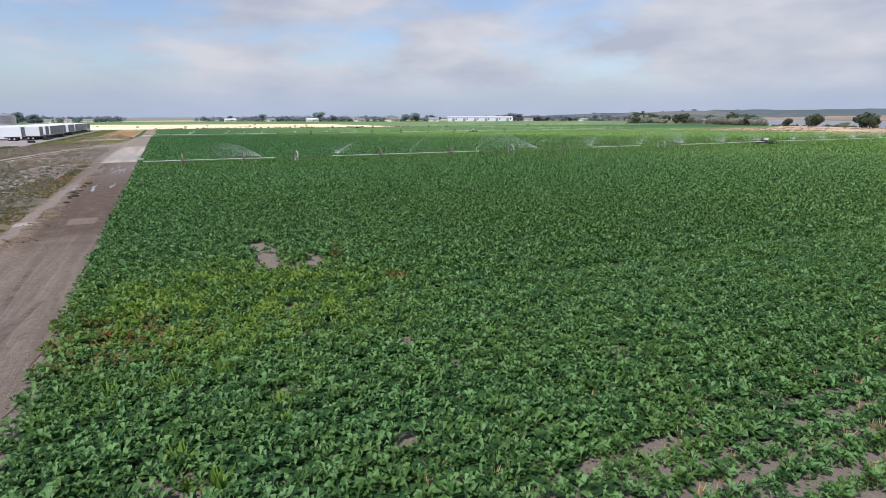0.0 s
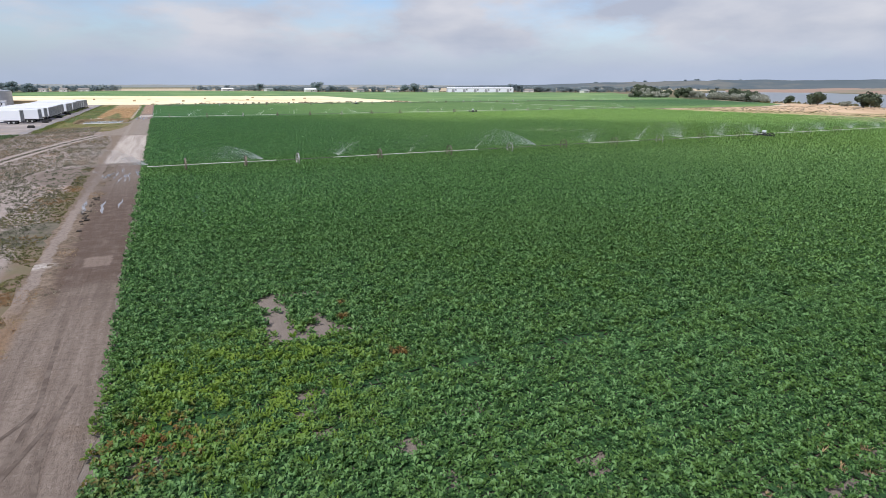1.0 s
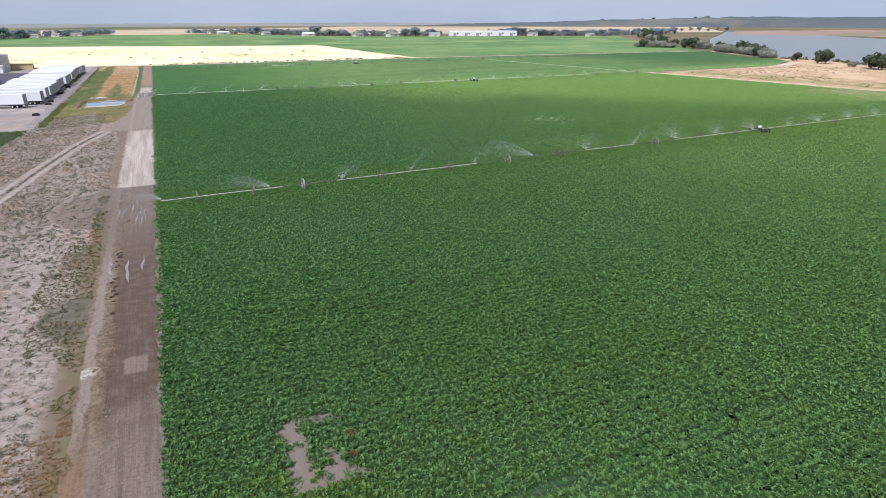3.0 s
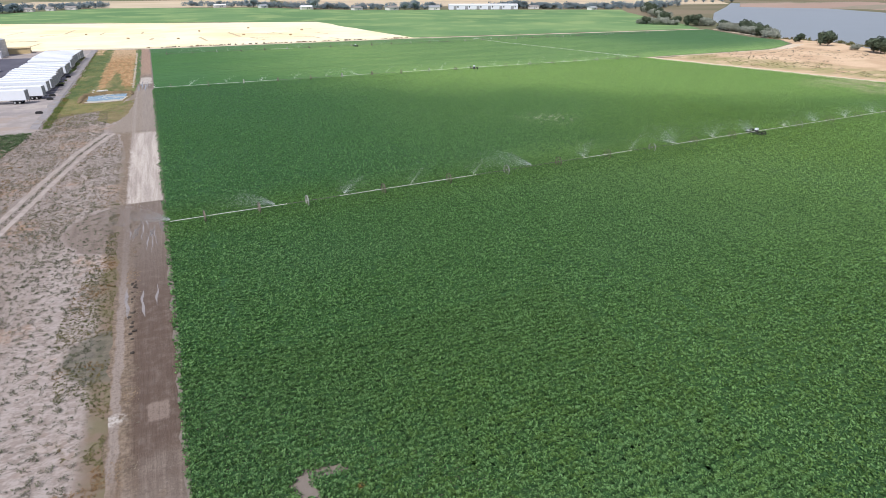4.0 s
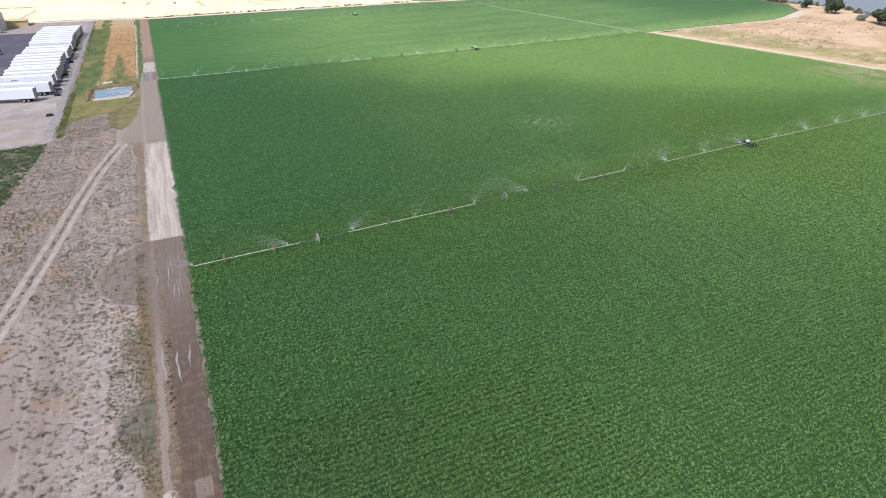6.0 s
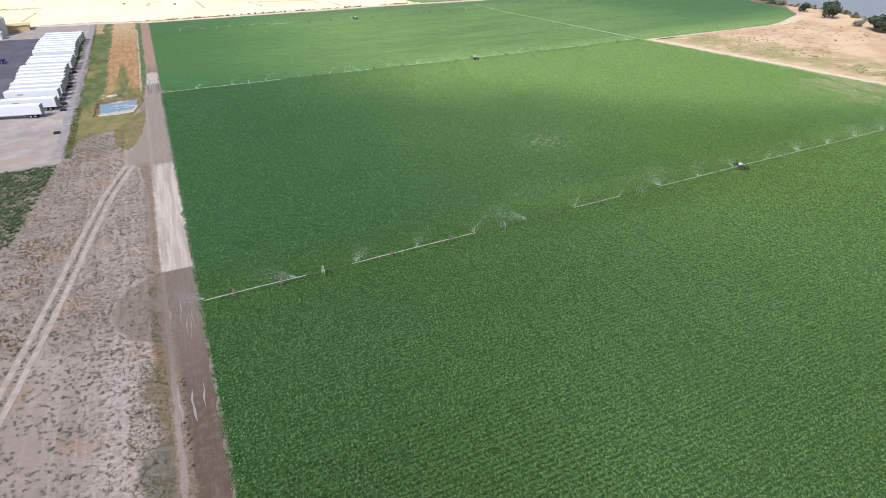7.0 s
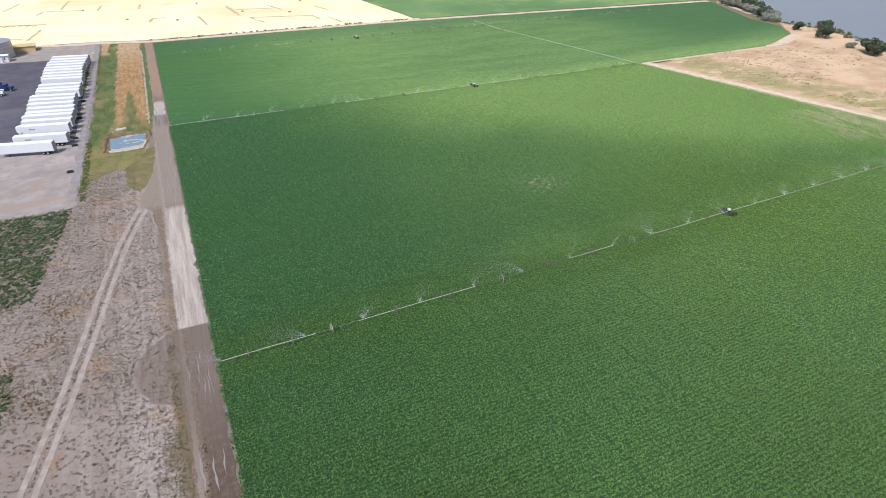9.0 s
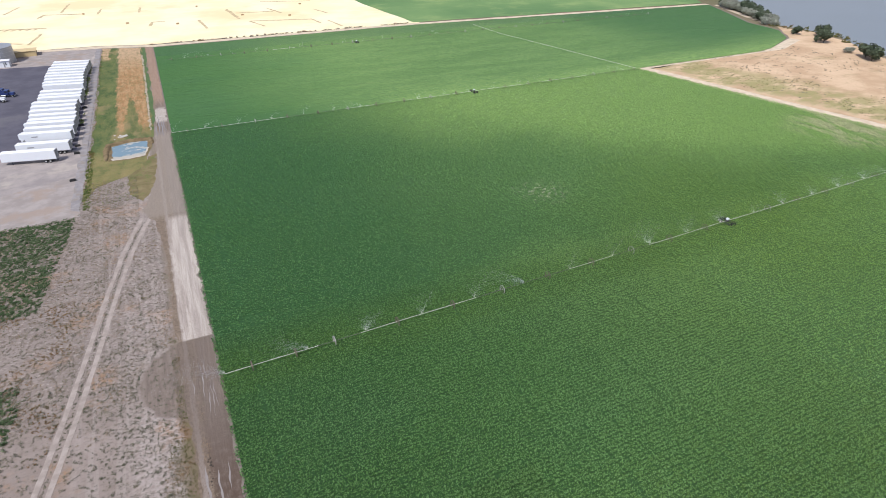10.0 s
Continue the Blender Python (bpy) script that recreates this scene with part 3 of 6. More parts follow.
def part(name, bm, mat, parent=None, label=""):
    """Links a bmesh as one mesh object under a thing or a part."""
    me = bpy.data.meshes.new(name)
    bm.to_mesh(me)
    bm.free()
    me.materials.append(mat)
    ob = new(name, me)
    if parent:
        ob.parent = parent
    return tagged(ob, label)


def box(bm, x0, x1, y0, y1, z0, z1, bevel=0.0):
    made = bmesh.ops.create_cube(bm, size=1.0, matrix=Matrix.LocRotScale(
        ((x0 + x1) / 2, (y0 + y1) / 2, (z0 + z1) / 2), None, (x1 - x0, y1 - y0, z1 - z0)))
    if bevel:
        edges = {e for v in made["verts"] for e in v.link_edges}
        bmesh.ops.bevel(bm, geom=list(edges), offset=bevel, segments=2, affect="EDGES", profile=0.6)
    return bm


def rod(bm, a, b, r, n=8, r2=None):
    a, b = Vector(a), Vector(b)
    m = Matrix.Translation((a + b) / 2) @ (b - a).to_track_quat("Z", "Y").to_matrix().to_4x4()
    bmesh.ops.create_cone(bm, cap_ends=True, segments=n, radius1=r, radius2=r if r2 is None else r2, depth=(b - a).length, matrix=m)
    return bm


def ring(bm, centre, axis, radius, width, thick, n=24):
    """A flat rim about an axis: width along the axis, thick along the radius."""
    turn = Vector(axis).to_track_quat("Z", "Y").to_matrix().to_4x4()
    m = Matrix.Translation(centre) @ turn
    loops = []
    for rr, zz in ((radius, -width / 2), (radius, width / 2), (radius - thick, width / 2), (radius - thick, -width / 2)):
        loops.append([bm.verts.new(m @ Vector((rr * math.cos(2 * math.pi * k / n), rr * math.sin(2 * math.pi * k / n), zz))) for k in range(n)])
    for a in range(4):
        p, q = loops[a], loops[(a + 1) % 4]
        for k in range(n):
            bm.faces.new((p[k], p[(k + 1) % n], q[(k + 1) % n], q[k]))
    return bm


def thing(name, label, category, group="", at=None):
    ob = new(name)
    if at is not None:
        ob.matrix_basis = at
    return tagged(ob, label, category, group)


def sheet(name, outline, z, mat, label="", category="", step=0.0):
    """A flat piece of ground with a given outline."""
    bm = bmesh.new()
    vs = [bm.verts.new((x, y, z)) for x, y in outline]
    bmesh.ops.triangulate(bm, faces=[bm.faces.new(vs)])
    bmesh.ops.recalc_face_normals(bm, faces=bm.faces)
    if sum(f.normal.z for f in bm.faces) < 0:
        bmesh.ops.reverse_faces(bm, faces=bm.faces)
    ob = part(name, bm, mat)
    return tagged(ob, label, category, kind="structure")


rng = np.random.default_rng(7)


def ragged(outline, every, amount, seed=1):
    """The outline with its edges cut into short pieces and made uneven."""
    r = np.random.default_rng(seed)
    pts = []
    for (x0, y0), (x1, y1) in zip(outline, outline[1:] + outline[:1]):
        n = max(1, int(math.hypot(x1 - x0, y1 - y0) / every))
        nx, ny = -(y1 - y0), x1 - x0
        length = math.hypot(nx, ny) or 1
        for k in range(n):
            j = r.normal() * amount if k else 0
            pts.append((x0 + (x1 - x0) * k / n + nx / length * j, y0 + (y1 - y0) * k / n + ny / length * j))
    return pts


# ---- the land ----
def disc(name, radius, n, mat):
    bm = bmesh.new()
    bmesh.ops.create_circle(bm, cap_ends=True, cap_tris=True, segments=n, radius=radius)
    return part(name, bm, mat)


ground = tagged(disc("ground", 2150, 96, M_GROUND), "dry pale ground with weeds and bare alkali patches", "ground", kind="structure")

sheet("field", ragged([(-0.5, -60), (262, -60), (243, 130), (217, 239), (320, 242), (350, 256), (366, 274), (369, 300), (384, 330), (400, 366), (160, 389), (-0.5, 390)], 6, 0.1),
      0.03, M_SOIL, "grey-brown field soil between the crop rows", "field")
sheet("dirt_road", ragged([(-5.2, -60), (0.1, -60), (0.1, 391), (-3.7, 391), (-3.6, 270), (-4.8, 240), (-5.4, 215), (-6.6, 198), (-9.6, 182), (-11.0, 177), (-8.0, 170), (-6.3, 150), (-6.4, 112), (-5.6, 60)], 1.6, 0.26),
      0.05, M_ROAD, "rutted dirt farm road, wet where sprinklers reach it", "road")
sheet("north_road", ragged([(-100, 403), (-27, 399), (0, 391), (160, 389), (400, 366), (400, 371), (160, 394), (0, 396.5), (-27, 405), (-100, 410)], 9, 0.4),
      0.06, M_PALE_ROAD, "pale dirt track along the stubble field", "road")
sheet("shore_track", ragged([(371, 286), (387, 328), (402, 364), (405, 362), (391, 326), (375, 285)], 6, 0.3),
      0.068, M_PALE_ROAD, "pale sandy track between the field and the lake shrubs", "road")
sheet("shore_track", ragged([(217, 237), (322, 237.5), (352, 250), (350, 256), (320, 243.5), (219, 243)], 9, 0.2),
      0.065, M_PALE_ROAD, "pale sandy track above the bare ground", "road")
sheet("east_road", ragged([(216, 239), (241, 131), (262, 30), (269, 30), (249, 131), (224.5, 238)], 9, 0.3),
      0.06, M_PALE_ROAD, "pale sandy track round the bare triangle", "road")
sheet("sand", ragged([(222, 236), (246, 131), (266, 30), (330, 30), (345, 120), (352, 199), (374, 236), (380, 262), (374, 284), (366, 274), (350, 256), (320, 242)], 8, 0.6),
      0.04, M_SAND, "bare orange sandy ground by the lake", "ground")
sheet("stubble_field", ragged([(-620, 470), (-100, 411), (-27, 406), (0, 398), (166, 394), (164, 520), (146, 602), (-128, 698), (-620, 840)], 12, 0.6),
      0.05, M_WHEAT, "harvested pale yellow wheat stubble field", "field")
sheet("far_field", ragged([(162, 396), (400, 374), (430, 420), (470, 500), (540, 620), (590, 690), (380, 792), (262, 842), (210, 898), (160, 1000), (-60, 1080), (-170, 920), (-620, 960), (-620, 850), (-128, 704), (146, 608)], 20, 1.0),
      0.085, M_FAR_GREEN, "distant green crop field", "field")
sheet("lake", [(335, -400), (349, 150), (360, 215), (384, 250), (378, 290), (412, 340), (430, 375), (500, 452), (620, 560), (800, 700), (960, 830), (900, 640),
               (800, 455), (815, 200), (840, -400)], 0.07, M_LAKE, "calm grey-blue lake", "water")

# The yard beside the field.
sheet("yard_asphalt", [(-140, 236), (-30, 236), (-29.6, 364), (-44, 367), (-140, 380)], 0.06, M_ASPHALT, "dark asphalt parking yard", "yard")
sheet("yard_gravel", ragged([(-140, 208), (-48, 204), (-27.6, 212), (-26.6, 398), (-60, 406), (-140, 412)], 8, 0.3), 0.05, M_GRAVEL, "grey gravel yard round the parked trailers", "yard")
sheet("yard_apron", ragged([(-140, 180), (-45, 181), (-26.5, 181), (-26.6, 214), (-48, 206), (-140, 210)], 5, 0.4), 0.04, M_YARD_SAND, "pale sandy apron of the yard", "yard")
sheet("yard_apron", ragged([(-140, 385), (-60, 372), (-44, 370), (-30, 367), (-28.8, 397), (-60, 404), (-140, 410)], 5, 0.4, 6), 0.064, M_YARD_SAND, "pale sandy ground behind the yard", "yard")
sheet("verge", ragged([(-26.0, 189), (-23, 199), (-12, 206), (-8.5, 214), (-5.3, 240), (-4.0, 270), (-3.9, 391), (-25.6, 398), (-25.0, 260)], 4, 0.5),
      0.03, M_VERGE, "weedy green and straw-coloured verge beside the yard", "grass")
M_BANK = mottled("wet_bank", (0.13, 0.095, 0.055), (0.20, 0.15, 0.085), 0.5)
M_SHORE = mottled("pale_mud", (0.42, 0.38, 0.33), (0.52, 0.48, 0.42), 0.5)
sheet("pond_bank", ragged([(-20.6, 234.6), (-20.0, 219.6), (-14, 218.6), (-8.4, 219.9), (-6.6, 228), (-6.4, 236.4), (-13, 237.4)], 1.5, 0.22), 0.05, M_BANK, "dark muddy pond bank", "bank")
sheet("pond_shore", ragged([(-19.4, 222.0), (-18.9, 219.9), (-14, 219.4), (-8.8, 220.6), (-7.4, 228), (-8.4, 228), (-9.6, 222.4), (-14, 221.2)], 1.5, 0.15), 0.062, M_SHORE, "pale mud shore of the pond", "bank")
sheet("pond", ragged([(-19.2, 233.0), (-18.6, 220.4), (-14, 220.0), (-9.2, 221.4), (-7.9, 228), (-7.7, 234.8), (-13, 235.4)], 2, 0.2),
      0.075, M_POND, "small rectangular holding pond reflecting the sky", "water")

LIP = [(-20.4, 220.5), (-20.6, 228.0), (-20.0, 235.2), (-13.0, 237.3), (-6.8, 236.6), (-6.2, 231.0)]
lip_x = np.interp(np.linspace(0, 5, 41), range(6), [p[0] for p in LIP])
lip_y = np.interp(np.linspace(0, 5, 41), range(6), [p[1] for p in LIP])
lip_r = np.random.default_rng(81).uniform(0.75, 1.2, 41) * np.sin(np.linspace(0.12, math.pi - 0.12, 41)) ** 0.4
away = np.stack([lip_x + 13.4, lip_y - 228.0], 1)
away /= np.linalg.norm(away, axis=1)[:, None]
lip_v = np.concatenate([np.stack([lip_x + away[:, 0] * o * lip_r, lip_y + away[:, 1] * o * lip_r, h * lip_r + 0.03], 1) for o, h in ((-1.0, 0.0), (-0.55, 0.5), (0.1, 0.72), (0.9, 0.35), (1.6, 0.0))])
lip_f = [(r * 41 + k, r * 41 + k + 1, (r + 1) * 41 + k + 1, (r + 1) * 41 + k) for r in range(4) for k in range(40)]
tagged(new("pond_lip", mesh_from("pond_lip", lip_v, lip_f, M_BANK, True)), "dark earth lip round the pond", "bank", kind="structure")

M_CRUMB = mottled("crumbled_earth", (0.30, 0.255, 0.20), (0.40, 0.35, 0.285), 0.8)
M_OLIVE = mottled("dry_olive_grass", (0.150, 0.125, 0.062), (0.215, 0.175, 0.095), 0.4, (0.13, 0.14, 0.055), 0.2)
sheet("verge", ragged([(-14.5, 204), (-14.0, 190), (-10.5, 184), (-7.4, 192), (-5.7, 204), (-5.3, 222), (-8.0, 219), (-10.0, 210)], 1.5, 0.4), 0.036, M_OLIVE, "dry olive grass beside the road fork", "grass")
sheet("ditch_edge", ragged([(-6.5, 246), (-5.9, 246), (-5.6, 300), (-5.5, 372), (-6.2, 372), (-6.3, 300)], 1.4, 0.22, 4), 0.055, M_CRUMB, "pale crumbled ditch edge beside the road", "ditch")

# The two wheel tracks of the lane through the weeds.
LANE = [(-10.0, 173.0), (-12.2, 165.0), (-14.9, 154.2), (-18.4, 135.0), (-21.6, 115.0), (-24.4, 99.0), (-26.9, 86.4), (-31.5, 62.0), (-36.0, 38.0), (-40, 15.0)]
for side in (-1.0, 1.0):
    edge = [(x + side * 1.02, y) for x, y in LANE]
    sheet("lane_track", ragged([(x - 0.46, y) for x, y in edge] + [(x + 0.46, y) for x, y in reversed(edge)], 2.2, 0.05, 3), 0.045, M_LANE,
          "pale two-track lane worn through weeds", "track")


# ---- the crop ----
BARE = [(8.2, 42.3, 0.30), (9.0, 42.3, 0.22), (9.6, 42.2, 0.14), (10.3, 42.0, 0.10), (10.8, 41.8, 0.06), (7.8, 41.4, 0.42), (8.1, 40.5, 0.36), (8.1, 39.8, 0.36), (7.9, 39.0, 0.46), (7.5, 38.9, 0.2),
        (7.9, 38.1, 0.36), (7.7, 37.3, 0.52), (7.7, 36.5, 0.55), (8.2, 36.1, 0.34), (8.9, 35.9, 0.14), (9.5, 36.4, 0.50), (9.9, 36.9, 0.36), (10.0, 37.6, 0.16), (9.8, 38.4, 0.14), (10.5, 36.1, 0.14), (11.1, 35.9, 0.10),
        (8.0, 20.3, 0.08), (4.2, 20.3, 0.05), (3.7, 20.1, 0.08), (3.2, 20.5, 0.06), (1.7, 28.0, 0.14), (7.8, 30.5, 0.06), (7.4, 29.0, 0.06), (7.6, 27.4, 0.08),
        (12.9, 26.6, 0.10), (10.0, 25.4, 0.08), (25.1, 68.2, 0.30), (10.6, 23.0, 0.10), (15.2, 22.0, 0.12), (6.2, 23.4, 0.06)]


def stand(x, y):
    """How likely a plant stands at a place: gaps, bare patches and a thin corner."""
    keep = np.ones_like(x)
    for bx, by, r in BARE:
        d = np.hypot(x - bx, y - by)
        keep = np.where(d < r * 1.1 + 0.16, 0.05, keep)
    for rut, start, end in ((6.2, 62, 168), (48.0, 62, 150), (85.2, 62, 168), (53.8, 36, 64), (70.0, 40, 75)):
        keep = np.where((np.abs(x - rut) < 0.2) & (y > start) & (y < end), keep * 0.25, keep)
    return keep * (0.86 + 0.14 * lush(x, y))


def lush(x, y):
    """0 in the thin corner of the field, 1 in the close stand."""
    return np.clip((y - 14.5 + 3.6 * np.clip((9.5 - x) / 4.0, 0.0, 1.0) - 0.03 * (x - 10)) / 4.2, 0.0, 1.0)


def vigour(x, y):
    """Plants stay small in the thin corner."""
    return 0.80 + 0.20 * lush(x, y)


def plants(x0, x1, y0, y1, gap, leaves, reach, detail, inside=None, seed=1, tall=0.42):
    """Rows of crop plants along x, 0.75 m apart: arrays of vertices and triangles."""
    r = np.random.default_rng(seed)
    rows = np.arange(math.ceil(y0 / 0.75), math.floor(y1 / 0.75) + 1) * 0.75
    cols = np.arange(x0, x1, gap)
    px, py = np.meshgrid(cols, rows)
    px, py = px.ravel(), py.ravel()
    px = px + r.normal(0, gap * 0.3, px.size)
    py = py + r.normal(0, 0.07, py.size)
    ok = (r.random(px.size) < stand(px, py)) & (px > 0.15) & (py >= y0) & (py < y1)
    if inside is not None:
        ok &= inside(px, py)
    px, py = px[ok], py[ok]
    size = r.uniform(0.66, 1.24, px.size) * vigour(px, py)
    n = px.size * leaves
    cx, cy, s = np.repeat(px, leaves) + r.normal(0, 0.07, n), np.repeat(py, leaves) + r.normal(0, 1, n) * np.repeat(0.08 + 0.065 * lush(px, py), leaves), np.repeat(size, leaves)
    ang = np.tile(np.arange(leaves) * 2.39996, px.size) + np.repeat(r.uniform(0, 6.28, px.size), leaves) + r.normal(0, 0.25, n)
    lift = np.tile(np.linspace(0.15, 1.0, leaves), px.size)
    length = reach * s * r.uniform(0.75, 1.2, n) * (1.1 - 0.45 * lift)
    width = length * r.uniform(0.24, 0.40, n)
    dx, dy = np.cos(ang), np.sin(ang)
    z0 = tall * s * (0.15 + 0.50 * lift)
    zm = z0 + length * (0.26 + 0.44 * lift) * r.uniform(0.5, 1.5, n)
    zt = zm + length * r.uniform(-0.35, 0.15, n)
    roll = r.normal(0, 0.10, n)
    start = 0.12
    base = np.stack([cx + dx * start * length, cy + dy * start * length, z0], 1)
    mx, my = cx + dx * 0.6 * length, cy + dy * 0.6 * length
    left = np.stack([mx - dy * width, my + dx * width, zm + roll * width * 2 + 0.02], 1)
    right = np.stack([mx + dy * width, my - dx * width, zm - roll * width * 2 + 0.02], 1)
    tip = np.stack([cx + dx * length * 1.08, cy + dy * length * 1.08, zt], 1)
    if not detail:
        v = np.stack([base, left, tip, right], 1).reshape(-1, 3)
        k = np.arange(n)[:, None] * 4
        f = np.concatenate([k + np.array([[0, 2, 1]]), k + np.array([[0, 3, 2]])], 1).reshape(-1, 3)
        return v, f
    mid = np.stack([mx, my, zm - width * 0.3], 1)
    shoulder_l = np.stack([cx + dx * 0.92 * length - dy * width * 0.62, cy + dy * 0.92 * length + dx * width * 0.62, (zm + zt) / 2 + 0.01], 1)
    shoulder_r = np.stack([cx + dx * 0.92 * length + dy * width * 0.62, cy + dy * 0.92 * length - dx * width * 0.62, (zm + zt) / 2 + 0.01], 1)
    v = np.stack([base, left, shoulder_l, tip, shoulder_r, right, mid], 1).reshape(-1, 3)
    k = np.arange(n)[:, None] * 7
    tri = np.array([[0, 6, 1], [1, 6, 2], [2, 6, 3], [3, 6, 4], [4, 6, 5], [5, 6, 0]])
    f = np.concatenate([k + t[None, :] for t in tri], 1).reshape(-1, 3)
    return v, f


def crop(name, label, *args, **kw):
    v, f = plants(*args, **kw)
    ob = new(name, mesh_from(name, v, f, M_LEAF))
    return tagged(ob, label, "crop", kind="stuff")


def west_of_road(x, y):
    return np.where(y < 239, x < 264 - 0.105 * (y + 60) - np.clip(y - 130, 0, 200) * 0.13, x < np.interp(y, [239, 242, 256, 274, 300, 330, 366, 390], [306, 319, 349, 365, 368, 383, 399, 410]))


near = lambda x, y: (x < 42) & (y < 60)
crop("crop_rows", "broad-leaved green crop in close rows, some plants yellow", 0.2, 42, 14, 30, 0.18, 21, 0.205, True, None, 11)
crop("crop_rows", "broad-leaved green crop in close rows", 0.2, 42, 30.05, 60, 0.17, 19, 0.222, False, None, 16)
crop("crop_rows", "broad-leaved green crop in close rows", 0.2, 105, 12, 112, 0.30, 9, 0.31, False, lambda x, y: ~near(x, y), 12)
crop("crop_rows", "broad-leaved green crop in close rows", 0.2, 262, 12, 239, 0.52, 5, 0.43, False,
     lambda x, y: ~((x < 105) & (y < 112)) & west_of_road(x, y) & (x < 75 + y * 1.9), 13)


def far_rows(y0, y1):
    """Rows of the far stand as low uneven ridges, 0.75 m apart."""
    r = np.random.default_rng(14)
    verts, faces, start = [], [], 0
    for y in np.arange(y0, y1, 0.75):
        end = float(np.interp(y, [239, 242, 256, 274, 300, 330, 366, 390], [304, 317, 347, 363, 366, 381, 397, 400]))
        n = int(end / 7)
        x = np.linspace(0.8, end, n)
        side = r.normal(0, 0.05, (3, n))
        for k, (dy, z) in enumerate(((-0.34, 0.26), (0.0, 0.42), (0.34, 0.26))):
            verts.append(np.stack([x, y + dy + side[k], z + r.normal(0, 0.03, n) * (k == 1)], 1))
        for k in range(2):
            a = start + k * n + np.arange(n - 1)
            faces.append(np.stack([a, a + 1, a + n + 1, a + n], 1))
        start += 3 * n
    return np.concatenate(verts), np.concatenate(faces)


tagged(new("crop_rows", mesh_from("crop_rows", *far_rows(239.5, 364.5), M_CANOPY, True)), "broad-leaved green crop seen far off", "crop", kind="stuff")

crop("crop_rows", "broad-leaved green crop in thin rows", 0.2, 60, -60, 13.5, 0.8, 4, 0.55, False, None, 15)

# Lower leaves under the close stand, open over the bare patches.
gx, gy = np.meshgrid(np.arange(0.45, 42, 0.375), np.arange(14.6, 60, 0.375))
gx, gy = gx.ravel(), gy.ravel()
ok = np.minimum.reduce([stand(gx + a, gy + b) for a in (-0.05, 0.19, 0.43) for b in (-0.05, 0.19, 0.43)]) > rng.uniform(0.75, 1.0, gx.size)
ok &= rng.uniform(0.0, 1.0, gx.size) < lush(gx, gy) * 1.3 - 0.25
gx, gy = gx[ok], gy[ok]
cells = np.stack([np.stack([gx + a, gy + b, 0.06 + rng.uniform(0, 0.14, gx.size)], 1) for a, b in ((0, 0), (0.36, 0), (0.36, 0.36), (0, 0.36))], 1).reshape(-1, 3)
tagged(new("crop_understory", mesh_from("crop_understory", cells, np.arange(len(cells)).reshape(-1, 4), M_CANOPY)), "dense lower leaves of the crop, coloured dark for shade", "crop", kind="stuff")

bm = bmesh.new()
for outline in ([(0.6, 60), (42, 60), (42, 12), (262, 12), (247, 105), (0.6, 105)],
                [(0.6, 105), (247, 105), (222, 215), (0.6, 215)],
                [(0.6, 215), (222, 215), (217, 239), (0.6, 239)],
                [(0.6, 239), (217, 239), (319, 243), (349, 257), (364, 275), (367, 301), (382, 331), (398, 365), (160, 387.5), (0.6, 388.5)]):
    bm.faces.new([bm.verts.new((x, y, float(np.interp(y, [105, 215], [0.10, 0.28])))) for x, y in outline])
bmesh.ops.triangulate(bm, faces=bm.faces)
for f in bm.faces:
    if f.normal.z < 0:
        f.normal_flip()
tagged(part("crop_canopy", bm, M_CANOPY), "dense lower leaves of the crop, coloured dark for shade", "crop", kind="stuff")


# ---- weeds on the waste ground ----
def tufts(spots, blades, reach, height, seed, lean=0.5):
    """Low clumps of blades and stems at the given places: vertices and triangles."""
    r = np.random.default_rng(seed)
    n = len(spots) * blades
    sx, sy, ss = (np.repeat(spots[:, k], blades) for k in range(3))
    ang = r.uniform(0, 6.283, n)
    out = r.random(n) ** 0.6 * reach * ss
    bx, by = sx + np.cos(ang) * out * 0.55, sy + np.sin(ang) * out * 0.55
    turn = r.uniform(0, 6.283, n)
    w = reach * ss * r.uniform(0.14, 0.34, n)
    h = height * ss * r.uniform(0.5, 1.2, n)
    tip = np.stack([bx + np.cos(ang) * out * lean + r.normal(0, 0.05, n), by + np.sin(ang) * out * lean, h], 1)
    a = np.stack([bx - np.cos(turn) * w, by - np.sin(turn) * w, h * 0.12], 1)
    b = np.stack([bx + np.cos(turn) * w, by + np.sin(turn) * w, h * 0.20], 1)
    v = np.stack([a, b, tip], 1).reshape(-1, 3)
    return v, np.arange(n * 3).reshape(-1, 3)


def scatter(n, x0, x1, y0, y1, low, high, seed, accept=None, clump=None):
    r = np.random.default_rng(seed)
    x, y = r.uniform(x0, x1, n), r.uniform(y0, y1, n)
    keep = np.ones(n, bool) if accept is None else accept(x, y)
    if clump:
        scale, level = clump
        keep &= np.array([noise.noise((a * scale, b * scale, seed)) > level for a, b in zip(x, y)])
    return np.stack([x, y, r.uniform(low, high, n)], 1)[keep]


def off_lane(x, y):
    lane = np.interp(y, [p[1] for p in reversed(LANE)], [p[0] for p in reversed(LANE)])
    return np.abs(x - lane) > 1.7


def waste(x, y):
    road = np.interp(y, [-60, 60, 112, 150, 170, 178], [-5.2, -5.6, -6.4, -6.3, -8, -11.0])
    return (x < road - 0.3) & off_lane(x, y) & ~((y > 178) & (x < -27))


